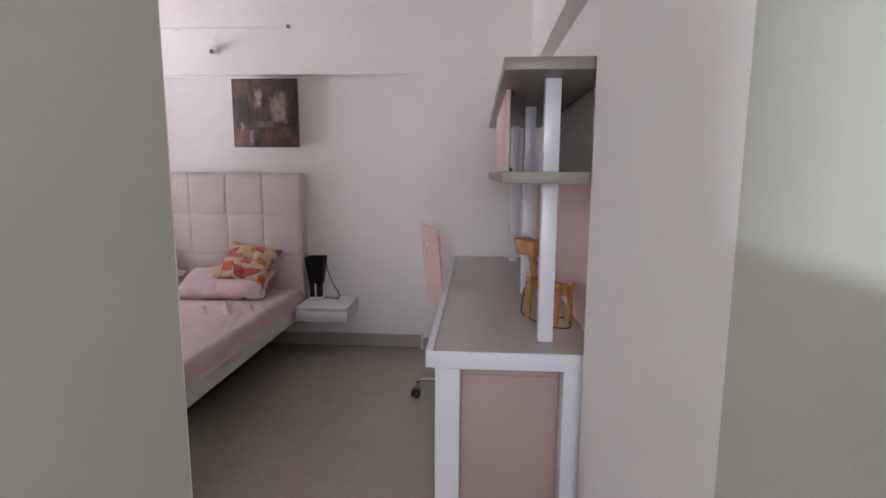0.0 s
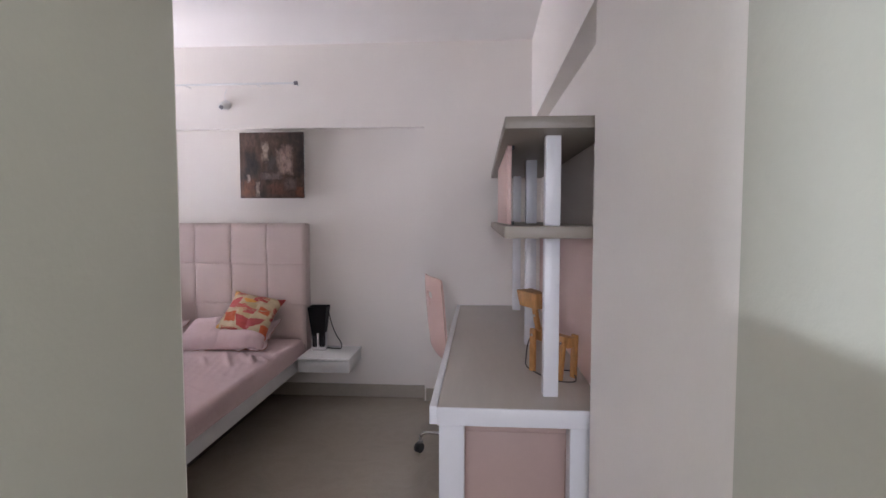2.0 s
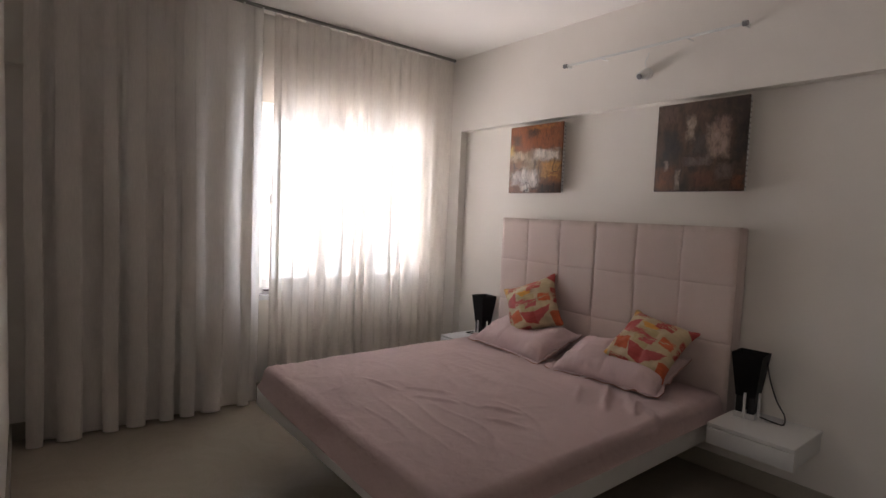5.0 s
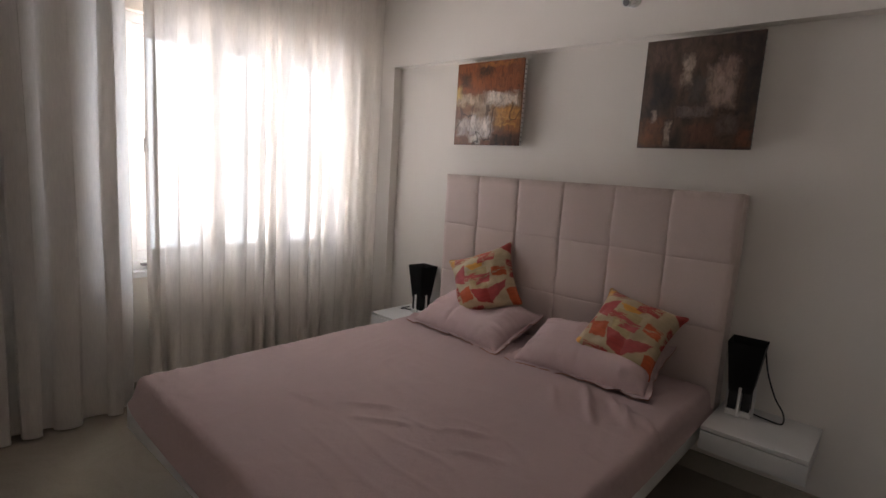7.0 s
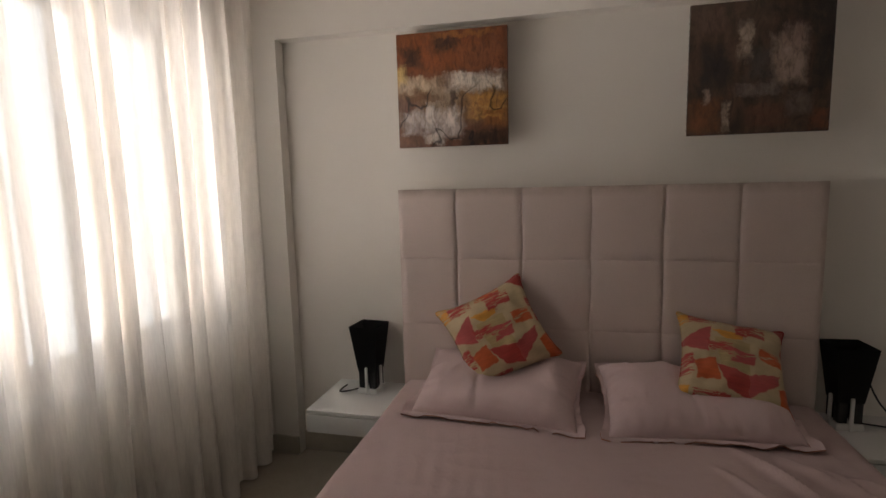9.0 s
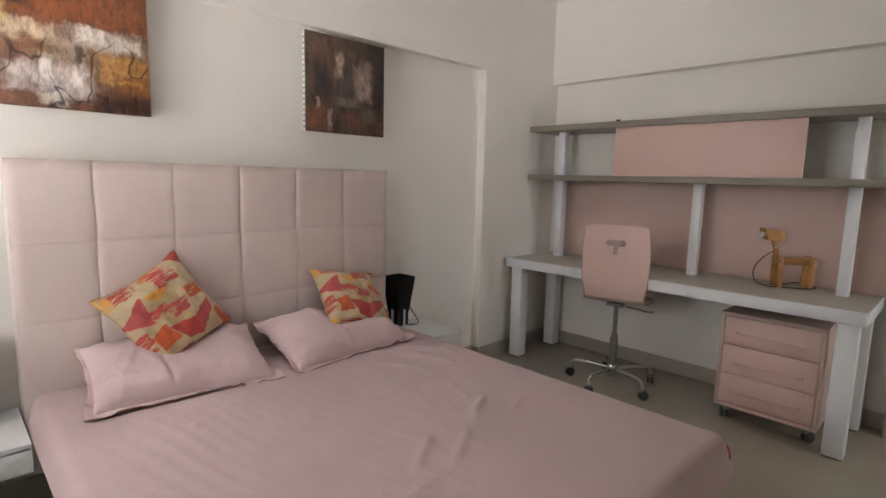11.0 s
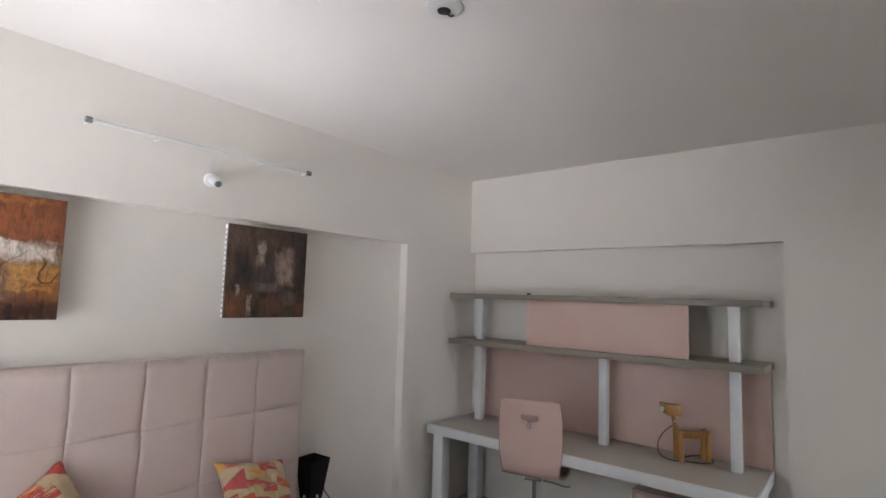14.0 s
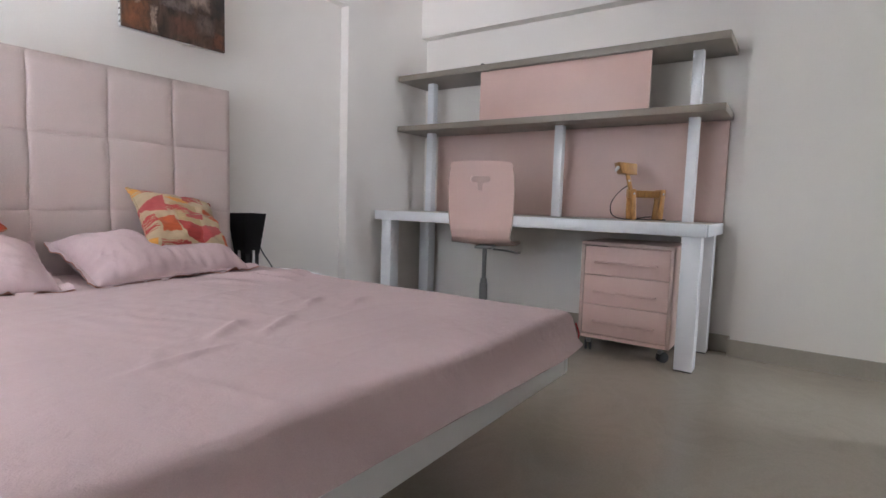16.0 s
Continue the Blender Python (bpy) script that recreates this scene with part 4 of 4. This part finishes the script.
# ---- pictures and fittings on the bed wall ----
def painting(x, y, material, label, tilt=0.0):
    ob = thing("painting", x, YN - 0.001, 1.576, label, "painting", "pictures above the bed")
    part("canvas", boxes((-0.252, 0.252, y - YN, y - YN + 0.0155, 0, 0.504), bevel=0.003), material, ob)
    part("stretcher", boxes((-0.247, 0.247, y - YN + 0.016, y - YN + 0.045, 0.003, 0.501), bevel=0.002), WHITE_MATT, ob, "pale folded canvas edge")
    part("hanger", boxes((-0.06, 0.06, y - YN + 0.0455, -0.002, 0.36, 0.40), bevel=0.002), WHITE_MATT, ob)
    st = bmesh.new()
    for k in range(17):
        for sx in (-1, 1):
            box(st, sx * 0.2475 - 0.0012, sx * 0.2475 + 0.0012, y - YN + 0.024, y - YN + 0.038, 0.02 + k * 0.028, 0.028 + k * 0.028)
    tagged(part("staples", st, STEEL, ob, "row of staples along the edge"), kind="stuff")


painting(-2.943, 4.232, ART_WARM, "square abstract painting in rust brown and white on canvas")
painting(-1.716, 4.212, ART_DARK, "square abstract painting in dark umber and mauve on canvas")

bat = thing("tube_light_batten", -2.082, YB, 2.44, "slim white tube light with grey ends, unlit, on the wall", "light fitting")
part("tube", rod(bmesh.new(), (-0.56, -0.06, 0), (0.56, -0.06, 0), 0.008), PLASTIC, bat, "white unlit tube")
for sx in (-1, 1):
    part("end_holder", rod(bmesh.new(), (sx * 0.566, -0.06, 0), (sx * 0.59, -0.06, 0), 0.014), GREY_PLASTIC, bat, "grey tube holder")
    part("bracket", boxes((sx * 0.572 - 0.006, sx * 0.572 + 0.006, -0.046, 0, -0.008, 0.008), bevel=0.002), PLASTIC, bat)
    part("clip", boxes((sx * 0.28 - 0.006, sx * 0.28 + 0.006, -0.069, 0, -0.012, -0.0085), bevel=0.001), PLASTIC, bat)

hol = thing("bulb_holder", -2.075, YB, 2.295, "white angled bulb holder with an empty dark socket on the wall", "light fitting")
part("rose", lathe(bmesh.new(), [(0.036, 0), (0.036, 0.014), (0.028, 0.024), (0.012, 0.028)]), PLASTIC, hol).matrix_basis = pose(0, 0, 0, 90)
part("socket", lathe(bmesh.new(), [(0.020, 0), (0.026, 0.01), (0.026, 0.055), (0.022, 0.07), (0.023, 0.085)]), PLASTIC, hol).matrix_basis = pose(0, -0.012, 0.008, 118)
part("socket_mouth", lathe(bmesh.new(), [(0.0165, 0.0), (0.0165, 0.004), (0.008, 0.006)]), GREY_PLASTIC, hol, "dark empty socket").matrix_basis = pose(0, -0.012, 0.008, 118) @ pose(0, 0, 0.0835)
part("wire", tube(bmesh.new(), [(-0.005, -0.01, 0.035), (-0.012, -0.012, 0.07), (0.0, -0.01, 0.10), (0.006, -0.008, 0.125)], 0.003), PLASTIC, hol, "short white wire")

fan = thing("ceiling_outlet", -2.043, 2.71, H, "round white ceiling outlet with a dark open centre", "ceiling outlet")
part("plate", lathe(bmesh.new(), [(0.030, -0.012), (0.052, -0.011), (0.066, -0.006), (0.070, -0.002), (0.070, 0)], 36), PLASTIC, fan)
part("hub", lathe(bmesh.new(), [(0.005, -0.018), (0.020, -0.017), (0.024, -0.015), (0.024, -0.011)]), BLACK, fan, "black round hub")
part("wire", tube(bmesh.new(), [(0.01, 0.0, -0.014), (0.026, -0.006, -0.022), (0.04, -0.012, -0.016)], 0.003), BLACK, fan)


# ---- the desk ----
def desk():
    ob = thing("desk", 0.03, 3.12, 0, "long white desk with a grey laminate top in a wall recess", "desk")
    x0, x1, y0, y1 = -0.287 - 0.03, 0.298, 2.042 - 3.12, 4.205 - 3.12
    part("desktop", boxes((x0 + 0.028, x1, y0 + 0.003, y1 - 0.003, 0.701, 0.762), bevel=0.0015), GREY_TOP, ob, "grey laminate desktop")
    part("front_lip", boxes((x0, x0 + 0.027, y0, y1, 0.699, 0.764), bevel=0.003), WHITE, ob, "white edge rail")
    for a in (y0 - 0.008, y1 - 0.002):
        part("end_lip", boxes((x0 + 0.0275, x1, a, a + 0.01, 0.699, 0.7625), bevel=0.002), WHITE, ob, "white edge rail")
    for lx in (-0.285, 0.175):
        for ly in (2.064 - 3.12, 4.075 - 3.12):
            leg = part("leg", boxes((lx, lx + 0.09, ly, ly + 0.09, 0.006, 0.699), bevel=0.003), WHITE, ob)
            part("foot_pad", boxes((lx + 0.004, lx + 0.086, ly + 0.004, ly + 0.086, 0, 0.007)), RUBBER, leg)


desk()


def shelving():
    ob = thing("wall_shelf", 0.15, 3.12, 0.75, "two taupe wall shelves on white posts above the desk", "shelf unit")
    y0, y1 = 2.026 - 3.12, 4.222 - 3.12
    for z in (1.3535, 1.7195):
        part("shelf", boxes((-0.18, 0.192, y0, y1, z - 0.75, z - 0.75 + 0.040), bevel=0.0015), TAUPE, ob, "taupe laminate shelf")
    for ym in (2.20, 3.0, 4.03):
        part("post", boxes((-0.027, 0.028, ym - 3.1475, ym - 3.0925, 0.0125, 0.603), bevel=0.002), WHITE, ob, "white square post")
        part("post", boxes((-0.027, 0.028, ym - 3.1475, ym - 3.0925, 0.644, 0.969), bevel=0.002), WHITE, ob, "white square post")
    part("back_board", boxes((0.172, 0.19, 2.04 - 3.12, 4.09 - 3.12, 0.0125, 0.603), bevel=0.002), PINK_BACK, ob, "dusty pink back board")
    d = part("sliding_door", boxes((-0.152, -0.134, 2.42 - 3.12, 3.525 - 3.12, 0.6455, 0.968), bevel=0.002), PINK, ob, "pale pink sliding panel door")
    part("roller", boxes((-0.133, -0.122, 2.43 - 3.12, 2.46 - 3.12, 0.644, 0.66), bevel=0.002), BLACK, d)
    part("roller", boxes((-0.133, -0.122, 2.43 - 3.12, 2.46 - 3.12, 0.955, 0.969), bevel=0.002), BLACK, d)
    part("roller", boxes((-0.165, -0.140, 3.50 - 3.12, 3.522 - 3.12, 1.009, 1.022), bevel=0.003), BLACK, d, "small black roller over the shelf edge")


shelving()


def caster(parent, x, y, rz, r=0.024):
    c = part("caster", boxes((-0.012, 0.012, -0.014, 0.014, r * 1.5, 2 * r + 0.008), bevel=0.003), STEEL, parent)
    c.matrix_basis = pose(x, y, 0, 0, 0, rz)
    for s in (-1, 1):
        w = part("wheel", lathe(bmesh.new(), [(r * 0.55, -0.007), (r * 0.94, -0.006), (r, 0), (r * 0.94, 0.006), (r * 0.55, 0.007)], 18), RUBBER, c, "dark rubber wheel")
        w.matrix_basis = pose(0.012, s * 0.012, r, 90)


def pedestal():
    ob = thing("drawer_pedestal", 0.02, 2.44, 0, "pink three-drawer pedestal on casters under the desk", "drawer unit")
    x0, x1, y0, y1 = -0.22, 0.22, -0.25, 0.25
    z0, z1 = 0.085, 0.637
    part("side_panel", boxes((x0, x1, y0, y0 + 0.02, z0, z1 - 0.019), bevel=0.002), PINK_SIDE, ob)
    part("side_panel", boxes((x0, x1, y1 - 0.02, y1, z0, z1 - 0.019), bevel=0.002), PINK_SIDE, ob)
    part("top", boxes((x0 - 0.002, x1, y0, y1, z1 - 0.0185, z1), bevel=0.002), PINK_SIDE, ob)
    part("bottom", boxes((x0, x1, y0 + 0.0205, y1 - 0.0205, z0, z0 + 0.02), bevel=0.002), PINK, ob)
    part("back", boxes((x1 - 0.012, x1, y0 + 0.0205, y1 - 0.0205, z0 + 0.0205, z1 - 0.019), bevel=0.001), PINK, ob)
    zz = [0.11, 0.28, 0.45, 0.615]
    for k in range(3):
        d = part("drawer", boxes((x0 + 0.003, x0 + 0.024, y0 + 0.0215, y1 - 0.0215, zz[k] + 0.0015, zz[k + 1] - 0.0025), (x0 + 0.0245, x1 - 0.05, y0 + 0.035, y1 - 0.035, zz[k] + 0.01, zz[k + 1] - 0.04), bevel=0.002), PINK, ob)
        zh = zz[k] + 0.075
        part("handle", tube(bmesh.new(), [(x0 + 0.006, -0.165, zh), (x0 - 0.017, -0.163, zh), (x0 - 0.02, -0.15, zh), (x0 - 0.02, 0, zh), (x0 - 0.02, 0.15, zh), (x0 - 0.017, 0.163, zh), (x0 + 0.006, 0.165, zh)], 0.0065), PINK, d, "pink bar handle")
    for x in (x0 + 0.05, x1 - 0.05):
        for y in (y0 + 0.05, y1 - 0.05):
            caster(ob, x, y, 25 if y > 0 else -40, 0.03)


pedestal()


def office_chair():
    """Bent ply shell on a gas column; its front looks along +x."""
    ob = thing("swivel_chair", -0.195, 3.335, 0, "pale pink bent plywood swivel chair on chrome castor base", "chair", "", 19)
    prof = [(-0.232, 1.088), (-0.226, 1.0), (-0.218, 0.90), (-0.210, 0.80), (-0.202, 0.72), (-0.194, 0.67), (-0.172, 0.618), (-0.130, 0.588), (-0.06, 0.576), (0.05, 0.572), (0.14, 0.574), (0.19, 0.566), (0.215, 0.548)]
    widths = [0.186, 0.200, 0.203, 0.201, 0.195, 0.186, 0.178, 0.188, 0.205, 0.215, 0.210, 0.198, 0.17]
    n, fine = 60, 10
    rows = []
    for k in range(len(prof) - 1):
        for q in range(fine):
            f = q / fine
            rows.append(tuple(a + (c - a) * f for a, c in zip((*prof[k], widths[k]), (*prof[k + 1], widths[k + 1]))))
    rows.append((*prof[-1], widths[-1]))
    for _ in range(14):
        rows = [rows[0]] + [tuple((a + 2 * c + d) / 4 for a, c, d in zip(*t3)) for t3 in zip(rows, rows[1:], rows[2:])] + [rows[-1]]
    bm = bmesh.new()
    g = []
    for x, z, w in rows:
        row = []
        back = min(1, max(0.3, 0.3 + (z - 0.60) * 7))
        for k in range(n + 1):
            u = k / n * 2 - 1
            row.append(bm.verts.new((x + 0.028 * u * u * back, u * w, z + 0.012 * u * u * (1 - back) - 0.012 * abs(u) ** 6 * max(0, (z - 1.03) / 0.058))))
        g.append(row)
    for a, c in zip(g, g[1:]):
        for k in range(n):
            y, z = (a[k].co.y + a[k + 1].co.y) / 2, (a[k].co.z + c[k].co.z) / 2
            in_bar = math.hypot(max(0, abs(y) - 0.046), z - 0.980) < 0.0165 and z > 0.8
            in_stem = abs(y) < 0.012 + 0.1 * max(0, z - 0.905) and 0.905 < z < 0.972
            if not (in_bar or in_stem):
                bm.faces.new((a[k], a[k + 1], c[k + 1], c[k]))
    bmesh.ops.delete(bm, geom=[v for v in bm.verts if not v.link_faces], context="VERTS")
    bmesh.ops.recalc_face_normals(bm, faces=bm.faces[:])
    bmesh.ops.solidify(bm, geom=bm.faces[:], thickness=0.011)
    s = part("shell", bm, PINK, ob, "pale pink bent ply seat and back")
    rim = []
    for x, z, w in rows[4::5]:
        back = min(1, max(0.3, 0.3 + (z - 0.60) * 7))
        rim.append((x + 0.028 * back, w, z + 0.012 * (1 - back)))
    for sy in (-1, 1):
        part("ply_edge", tube(bmesh.new(), [(x, sy * (w + 0.0005), z) for x, w, z in rim], 0.0026, 6), PLY_PALE, s, "brown ply edge")
    part("seat_plate", boxes((-0.07, 0.09, -0.055, 0.055, 0.549, 0.566), bevel=0.005), STEEL, ob, "grey steel seat plate")
    part("gas_column", rod(rod(rod(bmesh.new(), (0, 0, 0.10), (0, 0, 0.32), 0.026, seg=20), (0, 0, 0.32), (0, 0, 0.35), 0.021, seg=20), (0, 0, 0.35), (0, 0, 0.552), 0.014, seg=16), STEEL, ob, "grey gas lift column")
    part("lever", tube(bmesh.new(), [(-0.02, -0.06, 0.546), (-0.03, -0.14, 0.541), (-0.03, -0.20, 0.531), (-0.025, -0.235, 0.534)], 0.006), STEEL, ob, "height lever")
    part("hub", lathe(bmesh.new(), [(0.03, 0.06), (0.036, 0.068), (0.036, 0.12), (0.028, 0.14)]), CHROME, ob, "chrome base hub")
    for k in range(5):
        a = radians(14 + 72 * k)
        c, sn = math.cos(a), math.sin(a)
        leg = tube(bmesh.new(), [(0.03 * c, 0.03 * sn, 0.112), (0.12 * c, 0.12 * sn, 0.119), (0.22 * c, 0.22 * sn, 0.121), (0.256 * c, 0.256 * sn, 0.114), (0.271 * c, 0.271 * sn, 0.094), (0.275 * c, 0.275 * sn, 0.066)], 0.0105, 10)
        part("base_arm", leg, CHROME, ob, "chrome star base arm")
        caster(ob, 0.275 * c, 0.275 * sn, 14 + 72 * k + 60, 0.03)


office_chair()


def dog_lamp():
    """A jointed wooden desk lamp in the shape of a dog; it faces +x."""
    ob = thing("desk_lamp", 0.195, 2.455, 0.7625, "jointed honey wood desk lamp shaped like a standing dog", "lamp", "", 126)
    part("body", boxes((-0.11, 0.105, -0.022, 0.022, 0.135, 0.178), bevel=0.004), WOOD, ob)
    for sx, lx in ((1, 0.085), (-1, -0.092)):
        for sy in (-1, 1):
            leg = bmesh.new()
            box(leg, -0.016, 0.016, -0.007, 0.007, 0, 0.185, bevel=0.004)
            bmesh.ops.rotate(leg, verts=leg.verts[:], cent=(0, 0, 0.16), matrix=Euler((radians(2 * sy), radians(-4 if sx < 0 else 2), 0)).to_matrix())
            lo = min(v.co.z for v in leg.verts)
            for v in leg.verts:
                v.co += Vector((lx, sy * 0.034, -lo))
            lg = part("leg", leg, WOOD, ob)
            part("bolt", rod(bmesh.new(), (lx, sy * 0.040, 0.158), (lx, sy * 0.047, 0.158), 0.006, seg=12), CHROME, lg, "bright bolt head")
    neck = bmesh.new()
    box(neck, -0.012, 0.012, -0.009, 0.009, 0, 0.13, bevel=0.004)
    bmesh.ops.transform(neck, matrix=pose(0.086, 0, 0.165, 0, 15, 0), verts=neck.verts[:])
    nk = part("neck", neck, WOOD, ob)
    part("bolt", rod(bmesh.new(), (0.106, -0.013, 0.235), (0.106, 0.013, 0.235), 0.006, seg=12), CHROME, nk, "bright bolt head")
    head = bmesh.new()
    lo = [(-0.045, -0.032), (0.062, -0.045), (0.062, 0.045), (-0.045, 0.032)]
    prism(head, lo, 0, 0.066)
    bmesh.ops.bevel(head, geom=head.edges[:], offset=0.004, segments=2, profile=0.5, affect="EDGES")
    for v in head.verts:
        v.co.x += (v.co.z - 0.033) * (0.42 if v.co.x > 0 else 0.12)
    bmesh.ops.transform(head, matrix=pose(0.115, 0, 0.272, 0, -4, 0), verts=head.verts[:])
    hd = part("head", head, WOOD, ob, "wooden head holding the lamp")
    glow = lathe(bmesh.new(), [(0.027, 0), (0.027, 0.004), (0.021, 0.008), (0.003, 0.010)], 20)
    bmesh.ops.transform(glow, matrix=pose(0.115, 0, 0.272, 0, -4, 0) @ pose(0.062, 0, 0.033, 0, 67, 0), verts=glow.verts[:])
    part("lens", glow, PLASTIC, hd, "round white unlit lamp face")
    part("cord", tube(bmesh.new(), [(0.105, -0.014, 0.205), (0.13, -0.03, 0.185), (0.165, -0.04, 0.145), (0.195, -0.035, 0.09), (0.19, -0.02, 0.03), (0.14, 0.02, 0.005), (0.02, 0.055, 0.005), (-0.08, 0.06, 0.005), (-0.13, 0.0, 0.005), (-0.06, -0.05, 0.02), (0.03, -0.05, 0.004)], 0.003), BLACK, ob, "thin black cord")


dog_lamp()
